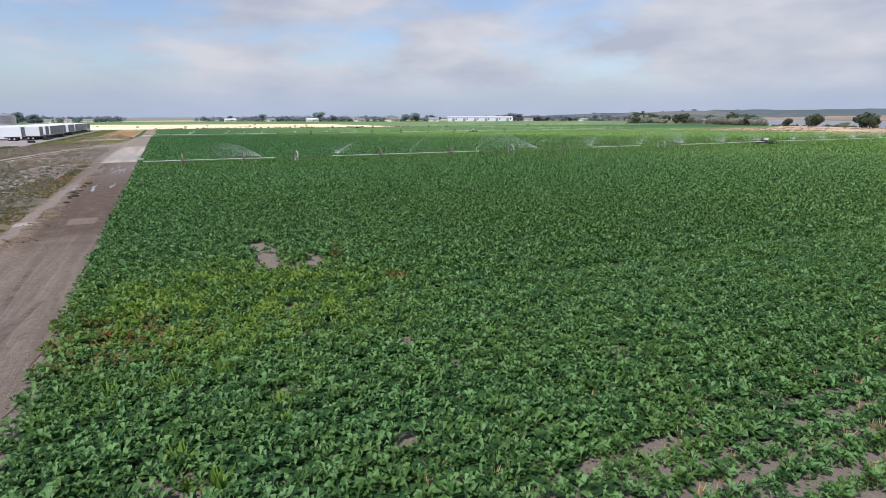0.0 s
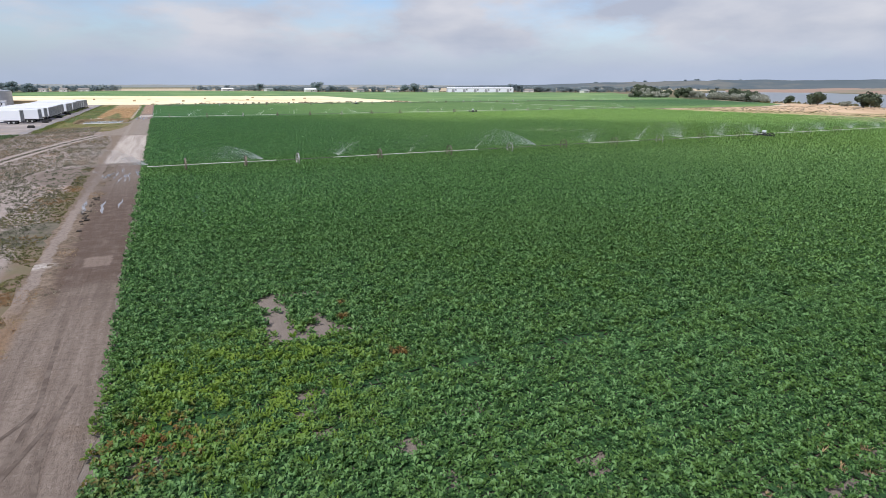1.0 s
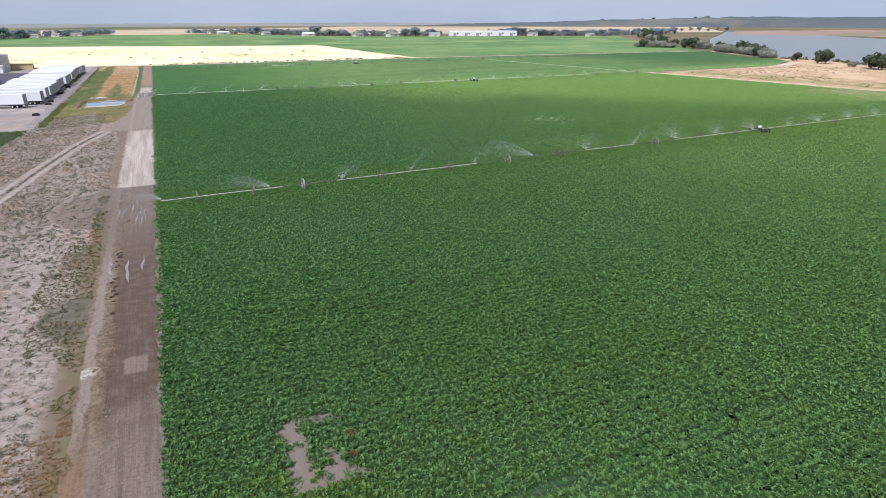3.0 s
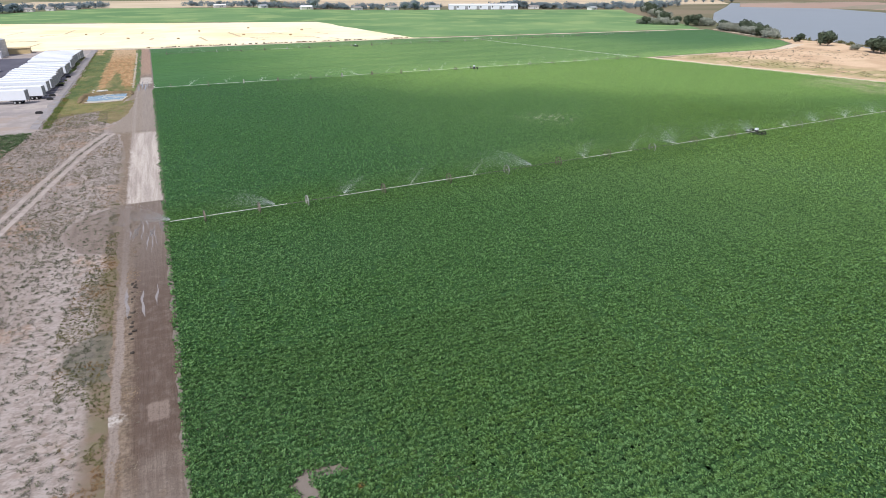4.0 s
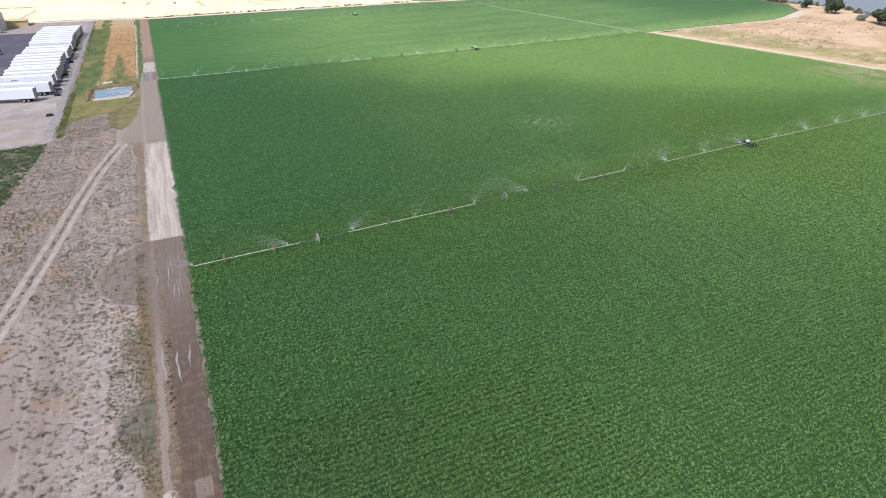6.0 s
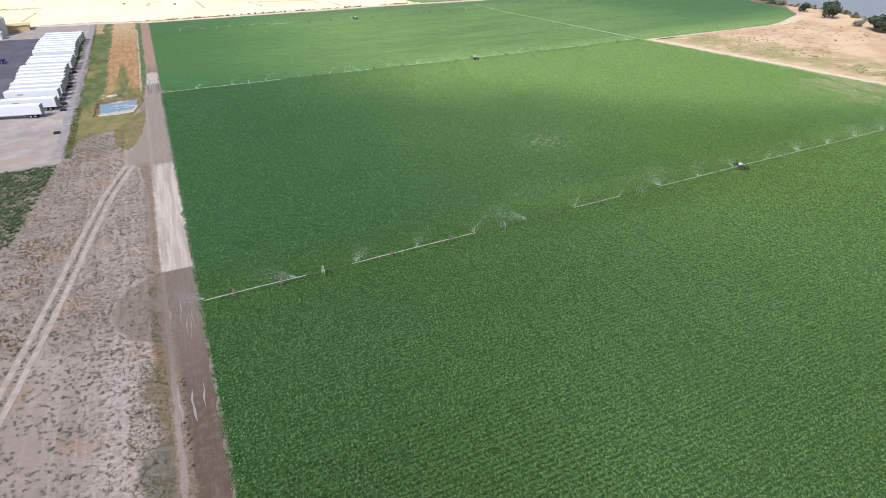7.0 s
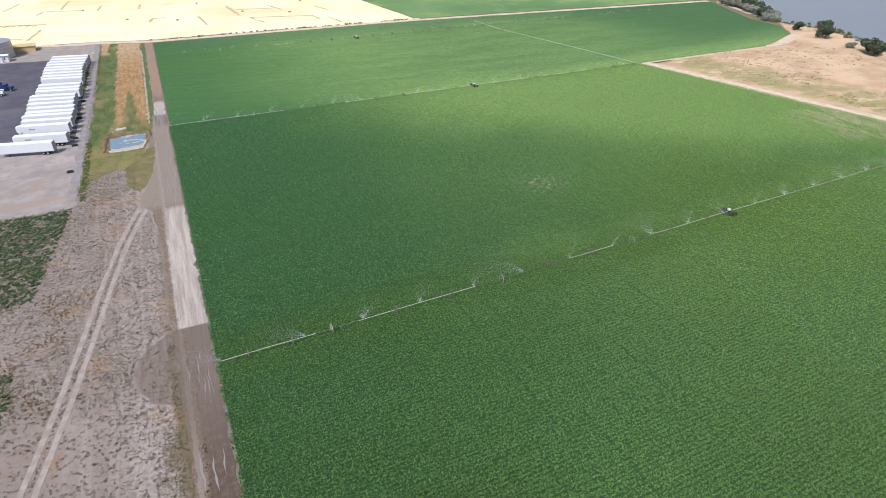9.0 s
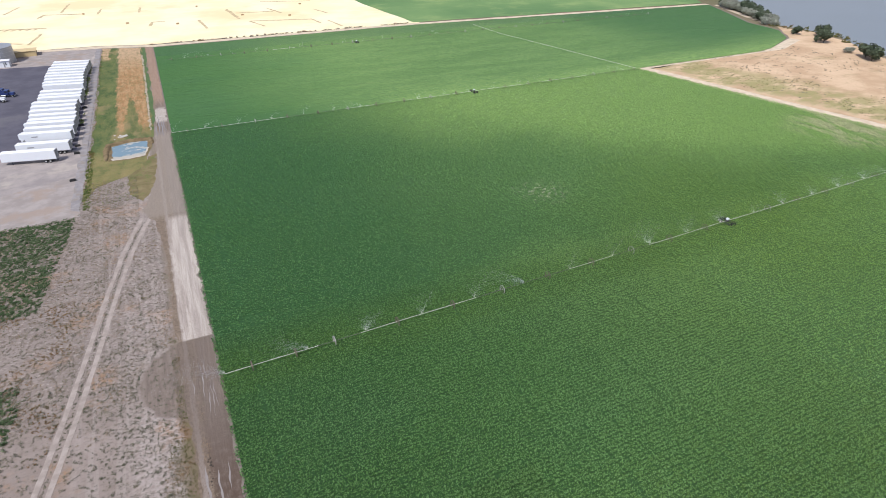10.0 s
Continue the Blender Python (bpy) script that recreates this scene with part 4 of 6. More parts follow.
def mounds(spots, leaves, flat, seed):
    """Round low cushions of small leaves at the given places: vertices and triangles."""
    r = np.random.default_rng(seed)
    n = len(spots) * leaves
    sx, sy, ss = (np.repeat(spots[:, k], leaves) for k in range(3))
    oval = np.repeat(r.uniform(0.8, 1.25, len(spots)), leaves)
    way = r.normal(size=(n, 3))
    way[:, 2] = np.abs(way[:, 2]) + 0.15
    way /= np.linalg.norm(way, axis=1)[:, None]
    reach = ss * r.uniform(0.35, 1.0, n)
    c = np.stack([sx + way[:, 0] * reach * oval, sy + way[:, 1] * reach, 0.04 + way[:, 2] * reach * flat], 1)
    a = r.normal(size=(n, 3))
    a /= np.linalg.norm(a, axis=1)[:, None]
    b = np.cross(a, way)
    b /= np.linalg.norm(b, axis=1)[:, None] + 1e-6
    k = (ss * r.uniform(0.16, 0.38, n))[:, None]
    v = np.stack([c - a * k, c + b * k * 0.8, c + a * k * 0.6 + way * k * 0.7], 1).reshape(-1, 3)
    v[:, 2] = np.maximum(v[:, 2], 0.03)
    return v, np.arange(n * 3).reshape(-1, 3)


def cushions(name, label, mat, spots, leaves, flat, seed):
    v, f = mounds(spots, leaves, flat, seed)
    return tagged(new(name, mesh_from(name, v, f, mat)), label, "weeds", kind="stuff")


def weeds(name, label, mat, spots, blades, reach, height, seed, lean=0.5):
    v, f = tufts(spots, blades, reach, height, seed, lean)
    return tagged(new(name, mesh_from(name, v, f, mat)), label, "weeds", kind="stuff")


def dry_side(x, y):
    return waste(x, y) & (np.hypot(x + 1.6, y - 102.8) > 12.0)


cushions("grey_weeds", "grey-green cushion weeds dotted over pale ground", M_BUSH, scatter(4800, -50, -7.5, 38, 116, 0.11, 0.40, 22, dry_side, (0.16, -0.3)), 24, 0.75, 22)
cushions("grey_weeds", "small grey weeds on the scaly white ground", M_BUSH, scatter(5200, -19, -6.8, 30, 112, 0.06, 0.22, 21, dry_side, (0.4, -0.4)), 12, 0.6, 21)
cushions("dry_weeds", "low brown and grey weeds in close tufts", M_TUFT, scatter(15000, -58, -6.4, 100, 204, 0.10, 0.34, 26, dry_side, (0.25, -0.45)), 13, 0.6, 26)
cushions("grey_weeds", "close grey-green cushions among dry weeds", M_SAGE, scatter(9000, -58, -7.0, 92, 200, 0.12, 0.40, 68, dry_side, (0.3, -0.3)), 14, 0.65, 68)
cushions("scrub", "dull green cushions among dry weeds", M_SCRUB, scatter(2600, -58, -8, 100, 196, 0.10, 0.34, 67, dry_side, (0.12, -0.1)), 22, 0.6, 67)
cushions("wet_weeds", "dull olive weeds where sprinklers wet the ground", M_SCRUB, scatter(900, -13.5, -5.6, 58, 113, 0.08, 0.3, 69, lambda x, y: waste(x, y) & ((np.hypot(x + 1.6, y - 102.8) < 11.5) | (np.hypot(x + 5.2, y - 66.4) < 4.6)), (0.4, -0.3)), 16, 0.5, 69)
weeds("dark_weeds", "dense dark green weed patch by the yard apron", M_DARK_WEED,
      scatter(8000, -60, -27, 95, 180, 0.4, 1.15, 23, lambda x, y: (x < np.interp(y, [95, 108, 130, 135, 161, 180], [-34, -32, -38, -32.5, -29.6, -27.4])) & off_lane(x, y) & ((y > 136) | (y < 113)), (0.16, -0.42)), 22, 0.50, 0.36, 23, 0.6)
cushions("dark_weeds", "low dark green weeds in a dense patch", M_DARK_WEED,
         scatter(6500, -60, -27, 95, 181, 0.16, 0.5, 38, lambda x, y: (x < np.interp(y, [95, 108, 130, 135, 161, 181], [-34, -32, -38, -32.5, -29.6, -27.2])) & off_lane(x, y) & ((y > 136) | (y < 113)), (0.16, -0.5)), 18, 0.7, 38)
weeds("road_weeds", "green and rust weeds along the road edge", M_WEED,
      scatter(14000, -13, -4.6, 12, 115, 0.3, 0.8, 24, lambda x, y: (x < np.interp(y, [-60, 60, 112], [-5.0, -5.4, -6.2]) - 0.1) & (x > -9.5 - 1.5 * np.sin(y * 0.11)) & (y > 48) & ((y < 90) | (x > -7.6)), (0.2, -0.15)), 8, 0.26, 0.18, 24)
weeds("dry_grass", "thin brown dry grass over the waste ground", M_DRY_GRASS,
      scatter(9000, -62, -7, 108, 204, 0.35, 0.8, 32, lambda x, y: waste(x, y) & ((x < -14) | (y > 114)), (0.10, -0.1)), 7, 0.28, 0.30, 32, 0.3)
weeds("orange_grass", "patch of dry orange grass on the waste ground", M_RUST_WEED,
      scatter(3200, -48, -25, 92, 148, 0.3, 0.9, 33, off_lane, (0.13, 0.1)), 12, 0.40, 0.28, 33)
weeds("rust_weeds", "dry rust-brown grass beside the near road", M_RUST_WEED,
      scatter(22000, -26, -4.4, 12, 48, 0.2, 0.7, 31, waste, (0.25, -0.5)), 8, 0.26, 0.18, 31)
weeds("verge_weeds", "tall green and yellow verge weeds by the pond", M_VERGE_WEED,
      scatter(15000, -25.6, -4.2, 186, 394, 0.2, 0.62, 25, lambda x, y: ~((x > -20.5) & (x < -6.5) & (y > 218.5) & (y < 237)) & ~((x > -18.5) & (x < -5.8) & (y > 250)) & (x < np.interp(y, [186, 200, 240, 270, 391], [-9.5, -7.5, -5.8, -4.1, -4.1])), (0.08, -0.5)), 9, 0.36, 0.24, 25)
lane_y = np.random.default_rng(71).uniform(20, 170, 900)
lane_x = np.interp(lane_y, [p[1] for p in reversed(LANE)], [p[0] for p in reversed(LANE)]) + np.random.default_rng(72).normal(0, 0.22, 900)
weeds("lane_weeds", "low tufts between the wheel tracks", M_BUSH, np.stack([lane_x, lane_y, np.random.default_rng(73).uniform(0.25, 0.7, 900)], 1), 10, 0.42, 0.22, 74)
weeds("strip_weeds", "dry orange and green weeds on the rust strip", M_RUST_WEED, scatter(2200, -17, -6, 246, 370, 0.15, 0.5, 75, None, (0.12, -0.1)), 9, 0.36, 0.22, 75)
weeds("kerb_weeds", "green weeds in a line along the yard edge", M_VERGE_WEED,
      np.concatenate([scatter(330, -26.2, -24.4, 184, 232, 0.4, 1.1, 26), scatter(260, -26.0, -24.6, 232, 380, 0.3, 0.8, 36), scatter(420, -31.4, -29.3, 240, 360, 0.6, 1.6, 76, None, (0.15, 0.0))]), 12, 0.5, 0.4, 26)
cushions("shore_weeds", "low dry shrubs scattered on sandy ground", M_SAGE,
         scatter(2600, 222, 372, 32, 240, 0.2, 0.8, 27, lambda x, y: (x > 232 + (238 - y) * 0.22) & (x < 345 + (y - 120) * 0.2), (0.03, 0.0)), 18, 0.6, 27)
cushions("sand_grass", "olive grass tufts on sandy ground beside the track", M_WEED,
         scatter(6500, 224, 330, 32, 236, 0.2, 0.6, 91, lambda x, y: (x + 0.23 * y > 284) & (x + 0.23 * y < 318), (0.05, -0.1)), 14, 0.6, 91)
weeds("bank_weeds", "green weeds on the lake bank", M_WEED,
      scatter(1800, 320, 420, 30, 380, 0.8, 2.2, 28, lambda x, y: np.abs(x - np.interp(y, [30, 150, 215, 250, 290, 345, 380], [346, 349, 360, 384, 376, 408, 438])) < 6), 14, 1.0, 0.8, 28)
weeds("track_weeds", "dark weeds along the stubble field track", M_TUFT,
      scatter(900, -27, 158, 388.5, 397, 0.8, 1.8, 29, lambda x, y: np.abs(y - np.interp(x, [-27, 0, 158], [405.5, 397.2, 394.6])) < 0.8), 12, 0.7, 0.6, 29)
M_BRIGHT = mottled("yellow_green_leaf", (0.15, 0.27, 0.045), (0.22, 0.34, 0.06), 0.8, island=0.3, bump=0.0, thin=0.35)
weeds("bright_weeds", "upright yellow-green weeds among the crop", M_BRIGHT,
      scatter(120, 0.8, 9.5, 19.5, 37, 0.5, 0.95, 35, lambda x, y: np.hypot((x - 4.5) * 1.6, (y - 30.5) * 0.8) < 8.5), 26, 0.34, 0.46, 35, 0.9)
weeds("dry_stalks", "dry straw-coloured stalks in the thin corner of the field", M_BALE,
      scatter(1400, 4, 40, 12, 21, 0.3, 0.6, 30, lambda x, y: y < 19.5 + 0.05 * x, (0.4, 0.1)), 14, 0.18, 0.5, 30, 1.2)


# ---- wheel lines that water the crop ----
PIPE_HEIGHT, WHEEL_RADIUS = 0.95, 0.96


SPOKE = rod(bmesh.new(), (0, 0.1, 0), (0, WHEEL_RADIUS - 0.02, 0), 0.022, 5)
SPOKE_MESH = bpy.data.meshes.new("spoke")
SPOKE.to_mesh(SPOKE_MESH)
SPOKE.free()
SPOKE_MESH.materials.append(M_WHEEL)


def wheel_parts(parent, x, mat):
    wheel = part("wheel", ring(bmesh.new(), (x, 0, PIPE_HEIGHT), (1, 0, 0), WHEEL_RADIUS, 0.22, 0.03, 28), mat, parent)
    part("hub", rod(bmesh.new(), (x - 0.12, 0, PIPE_HEIGHT), (x + 0.12, 0, PIPE_HEIGHT), 0.13, 10), mat, wheel)
    for k in range(8):
        spoke = new("spoke", SPOKE_MESH)
        spoke.parent = wheel
        spoke.matrix_basis = Matrix.Translation((x, 0, PIPE_HEIGHT)) @ Matrix.Rotation(k * math.pi / 4 + x, 4, "X")
    return wheel


def drive_unit(parent, x):
    bm = bmesh.new()
    box(bm, x - 0.9, x + 0.9, -1.7, -1.58, 0.62, 0.74, 0.02)
    box(bm, x - 0.9, x + 0.9, 1.58, 1.7, 0.62, 0.74, 0.02)
    for sx in (-0.9, 0.78):
        box(bm, x + sx, x + sx + 0.12, -1.6, 1.6, 0.62, 0.74)
    frame_part = part("drive_frame", bm, M_DARK, parent, "dark steel drive frame")
    for sx in (-0.7, 0.7):
        for sy in (-1.6, 1.6):
            w = bmesh.new()
            ring(w, (x + sx, sy, 0.62), (1, 0, 0), 0.62, 0.26, 0.12, 20)
            rod(w, (x + sx - 0.1, sy, 0.62), (x + sx + 0.1, sy, 0.62), 0.16, 10)
            for k in range(4):
                a = k * math.pi / 2
                rod(w, (x + sx, sy, 0.62), (x + sx, sy + 0.52 * math.cos(a), 0.62 + 0.52 * math.sin(a)), 0.04, 5)
            part("drive_wheel", w, M_RUBBER, parent)
    bm = box(bmesh.new(), x - 0.38, x + 0.38, -0.34, 0.34, 1.25, 1.75, 0.12)
    part("engine_cover", bm, M_WHITE, parent, "white engine cover")
    bm = box(bmesh.new(), x - 0.3, x + 0.3, -0.35, 0.35, 0.7, 1.28, 0.04)
    part("engine", bm, M_DARK, parent)


def spray(head, x, heading, reach, drops, seed, mist=0.5):
    """Water thrown from a sprinkler: a jet of drops that rises, breaks up and drifts down."""
    r = np.random.default_rng(seed)
    u = r.random(drops) ** 1.15
    falls = r.random(drops) < 0.94
    side = r.normal(0, 1, drops) * (0.012 + 0.10 * u) * reach * np.where(falls, 3.0, 0.7)
    rise = reach * (0.60 * u - 0.24 * u * u)
    height = rise * np.where(falls, 1.0 - r.random(drops) ** 1.6, 1.0)
    back = np.where(falls, -1.25 * (rise - height) - r.random(drops) ** 2.5 * reach * 0.8 * u, 0.0)
    c, s = math.cos(heading), math.sin(heading)
    d = u * reach
    z = PIPE_HEIGHT + 0.36
    px, py, pz = x + d * c - side * s + back, d * s + side * c, np.maximum(z + height, 0.3)
    length = r.uniform(0.05, 0.16, drops)
    thick = r.uniform(0.004, 0.010, drops) * np.where(falls, 0.55, 0.42) * (1.3 - 0.8 * u)
    slope = np.where(falls, -1.2, 0.72 - 0.56 * u)
    norm = np.sqrt(1 + slope ** 2)
    ex, ey, ez = c / norm * length, s / norm * length, slope / norm * length
    a = np.stack([px, py, pz + thick], 1)
    b = np.stack([px + thick * s, py - thick * c, pz - thick], 1)
    t = np.stack([px + ex, py + ey, pz + ez], 1)
    v = np.stack([a, b, t], 1).reshape(-1, 3)
    ob = new("spray", mesh_from("spray", v, np.arange(drops * 3).reshape(-1, 3), M_SPRAY))
    ob.parent = head
    return tagged(ob, "fine white water spray", kind="stuff")


def wheel_line(y, wheels, drive_x, x0, x1, bright, heads, label, drops, slant=0.0):
    line = thing("wheel_line", label, "irrigation line", "wheel lines across the field", pose(0, y, 0, 0, 0, slant))
    cuts = sorted({x0, x1, *(c for pair in bright for c in pair)})
    for a, b in zip(cuts, cuts[1:]):
        if a < x0 or b > x1:
            continue
        shiny = any(p <= a and b <= q for p, q in bright)
        bm = bmesh.new()
        for k in range(max(1, int((b - a) / 6))):
            n = max(1, int((b - a) / 6))
            p, q = a + (b - a) * k / n, a + (b - a) * (k + 1) / n
            rod(bm, (p, 0.05 * math.sin(p * 0.21), PIPE_HEIGHT + 0.03 * math.sin(p * 0.9)),
                (q, 0.05 * math.sin(q * 0.21), PIPE_HEIGHT + 0.03 * math.sin(q * 0.9)), 0.056 if shiny else 0.052, 8)
            rod(bm, (q - 0.1, 0.05 * math.sin(q * 0.21), PIPE_HEIGHT), (q + 0.1, 0.05 * math.sin(q * 0.21), PIPE_HEIGHT), 0.09, 8)
        part("pipe", bm, M_ALU if shiny else M_DULL, line, "bright aluminium pipe" if shiny else "dull weathered pipe")
    for k, x in enumerate(wheels):
        wheel_parts(line, x, M_PALE_WHEEL if k % 3 == 2 else M_WHEEL)
    for x in heads:
        bm = bmesh.new()
        rod(bm, (x, 0, PIPE_HEIGHT), (x, 0, PIPE_HEIGHT + 0.32), 0.025, 6)
        rod(bm, (x, -0.02, PIPE_HEIGHT + 0.30), (x + 0.10, 0.06, PIPE_HEIGHT + 0.38), 0.03, 6)
        box(bm, x - 0.05, x + 0.05, -0.04, 0.04, PIPE_HEIGHT + 0.28, PIPE_HEIGHT + 0.36, 0.01)
        head = part("sprinkler", bm, M_ALU, line)
        if drops:
            k = len(line.children)
            heading = (35, 22, 50, 30, 48, 18, 40, 26, 33, 28, 150)[k % 11]
            heading = 158 if y < 110 and x < 20 else heading
            wide = y < 110 and 58 < x < 118
            spray(head, x, math.radians(heading), rng.uniform(4.6, 6.4) * (1.3 if wide else 1.0), int(drops * (1.8 if wide else 1.0)), 100 + k + int(y))
    if drive_x is not None:
        drive_unit(line, drive_x)
    return line


LINE_1 = [5.9, 14.1, 21.8, 35.2, 48.0, 60.4, 72.6, 85.2, 97.6, 110.2, 122.6, 147.0, 159.4, 171.6, 183.8, 196.0, 208.2, 220.4, 232.6]
HEADS_1 = [1.0, 16.5, 28.2, 40.6, 53.2, 66.0, 78.8, 91.5, 103.5, 116.0, 128.4, 141.0, 153.0, 165.5, 177.7, 190.0, 202.0, 214.2, 226.5]
wheel_line(99.65, LINE_1, 131.0, 1.0, 240.0, [(1.0, 18.4), (27.2, 53.6), (78.6, 91.6), (103.2, 240.0)], HEADS_1,
           "long aluminium wheel line with spoked wheels standing in the crop", 10000, 1.65)
LINE_2 = [6.0 + 12.2 * k for k in range(18)]
HEADS_2 = [0.8] + [12.1 + 12.2 * k for k in range(17)]
wheel_line(237.0, [x for x in LINE_2 if abs(x - 124) > 6], 124.6, 0.8, 214.0, [(0.8, 42), (66, 78), (92, 152), (160, 185)], HEADS_2,
           "far aluminium wheel line with spoked wheels standing in the crop", 3500)
LINE_3 = [8.0 + 12.2 * k for k in range(27)]
wheel_line(352.0, LINE_3, 108.0, 4.0, 330.0, [(60, 72)], [14.1 + 12.2 * k for k in range(26)],
           "distant dull wheel line across the crop", 1400)


# The thin pipe between the two fields.
bm = bmesh.new()
along = np.linspace(239.0, 371.0, 21)
steps = [(float(np.interp(y, [239, 324, 336, 371], [217.2, 200.2, 197.0, 194.6])), float(y)) for y in along]
for (xa, ya), (xb, yb) in zip(steps, steps[1:]):
    rod(bm, (xa, ya, 0.42), (xb, yb, 0.42), 0.075, 6)
tagged(part("supply_pipe", bm, M_ALU), "pale supply pipe laid through the crop", "pipe")


# ---- parked trailers ----
def wheel_pair(parent, x, y, tyre_mat=None):
    for side in (-1, 1):
        w = bmesh.new()
        ring(w, (x, y + side * 1.02, 0.52), (0, 1, 0), 0.52, 0.52, 0.24, 20)
        wheel = part("wheel", w, M_RUBBER, parent)
        r = bmesh.new()
        rod(r, (x, y + side * 1.00, 0.52), (x, y + side * 1.24, 0.52), 0.29, 14)
        part("rim", r, M_STEEL, wheel, "bright steel rim")


def van_trailer(name, label, cold=False, skirt=False):
    """A semi-trailer with its rear doors at x = 0 and its nose at x = -16.15."""
    t = thing(name, label, "trailer", "trailers parked in a row")
    part("roof", box(bmesh.new(), -16.05, -0.1, -1.24, 1.24, 4.03, 4.09, 0.025), M_ROOF, t)
    bm = box(bmesh.new(), -16.15, -0.06, -1.29, 1.29, 1.15, 4.04, 0.07)
    part("body", bm, M_WHITE, t)
    rail = bmesh.new()
    for side in (-1, 1):
        box(rail, -16.1, -0.08, side * 1.30 - 0.02, side * 1.30 + 0.02, 1.12, 1.28, 0.01)
    part("bottom_rail", rail, M_STEEL, t, "grey lower rail")
    bm = bmesh.new()
    box(bm, -0.07, 0.02, -1.3, -1.2, 1.1, 4.06)
    box(bm, -0.07, 0.02, 1.2, 1.3, 1.1, 4.06)
    box(bm, -0.07, 0.02, -1.2, 1.2, 3.94, 4.06)
    box(bm, -0.07, 0.02, -1.2, 1.2, 1.1, 1.24)
    part("rear_frame", bm, M_STEEL, t)
    for side in (-1, 1):
        door = part("rear_door", box(bmesh.new(), -0.05, 0.0, min(0.01 * side, 1.19 * side), max(0.01 * side, 1.19 * side), 1.25, 3.93, 0.01), M_DOOR, t)
        bar = bmesh.new()
        rod(bar, (0.025, side * 0.35, 1.3), (0.025, side * 0.35, 3.9), 0.02, 6)
        part("lock_bar", bar, M_STEEL, door)
    bm = bmesh.new()
    box(bm, -0.12, -0.02, -1.1, 1.1, 0.5, 0.62)
    for y in (-0.6, 0.6):
        box(bm, -0.1, -0.03, y - 0.05, y + 0.05, 0.6, 1.15)
    part("underride_guard", bm, M_DARK, t)
    bm = box(bmesh.new(), -5.0, -1.2, -0.55, 0.55, 0.75, 1.14)
    part("bogie", bm, M_DARK, t)
    for x in (-2.1, -3.4):
        wheel_pair(t, x, 0)
    for y in (-0.8, 0.8):
        bm = box(bmesh.new(), -13.4, -13.25, y - 0.08, y + 0.08, 0.12, 1.15)
        box(bm, -13.5, -13.15, y - 0.14, y + 0.14, 0.06, 0.12)
        part("landing_leg", bm, M_DARK, t)
    if skirt or cold:
        part("side_marking", box(bmesh.new(), -12.6, -10.6, -1.325, -1.307, 2.75, 3.1), M_DOOR, t, "grey lettering bar")
    if skirt:
        for side in (-1, 1):
            part("side_skirt", box(bmesh.new(), -12.6, -5.2, side * 1.24 - 0.02, side * 1.24 + 0.02, 0.35, 1.13, 0.01), M_WHITE, t)
    if cold:
        part("cooling_unit", box(bmesh.new(), -16.75, -16.16, -0.95, 0.95, 2.0, 3.9, 0.12), M_WHITE, t)
        bm = bmesh.new()
        for k in range(6):
            box(bm, -16.78, -16.75, -0.7, 0.7, 2.2 + k * 0.18, 2.3 + k * 0.18)
        part("grille", bm, M_DARK, t)
    return t


def flat_trailer():
    t = thing("flatbed_trailer", "grey steel flatbed trailer parked between white vans", "trailer", "trailers parked in a row")
    part("deck", box(bmesh.new(), -14.6, 0, -1.28, 1.28, 1.25, 1.45, 0.03), M_STEEL, t)
    bm = bmesh.new()
    for y in (-0.5, 0.5):
        box(bm, -14.0, -0.3, y - 0.07, y + 0.07, 0.85, 1.25)
    part("chassis_beam", bm, M_DARK, t)
    part("headboard", box(bmesh.new(), -14.6, -14.5, -1.25, 1.25, 1.45, 2.9, 0.02), M_STEEL, t)
    for x in (-1.8, -3.1):
        wheel_pair(t, x, 0)
    for y in (-0.8, 0.8):
        part("landing_leg", box(bmesh.new(), -12.0, -11.85, y - 0.08, y + 0.08, 0.06, 1.25), M_DARK, t)
    return t


GROUND_YARD = 0.06
plain_van = van_trailer("semi_trailer", "white box semi-trailer parked on dark asphalt")
cold_van = van_trailer("semi_trailer", "white refrigerated semi-trailer with cooling unit on its nose", cold=True)
skirt_van = van_trailer("semi_trailer", "white box semi-trailer with side skirts on dark asphalt", skirt=True)
flat = flat_trailer()
plain_van.matrix_basis = pose(-34.6, 227.4, GROUND_YARD, 0, 0, -12.5)
skirt_van.matrix_basis = pose(-31.0, 234.2, GROUND_YARD, 0, 0, -12)
flat.matrix_basis = pose(-31.4, 240.6, GROUND_YARD, 0, 0, -12)
cold_van.matrix_basis = pose(-31.0, 245.0, GROUND_YARD, 0, 0, -12.4)
row = [257.0, 263.0, 267.2, 272.6, 278.4, 284.0, 289.4, 296.0, 300.4, 306.0, 316.0, 321.0, 326.4, 332.0, 337.0, 342.6, 348.0, 353.4, 359.0]
for k, y in enumerate(row):
    source = (plain_van, cold_van, skirt_van, plain_van, plain_van)[k % 5]
    copy_thing(source, pose(-31.0 + 0.5 * math.sin(y * 1.3) + 0.012 * (y - 250), y - 6.2, GROUND_YARD, 0, 0, -12 + 0.5 * math.sin(y * 2.1)))


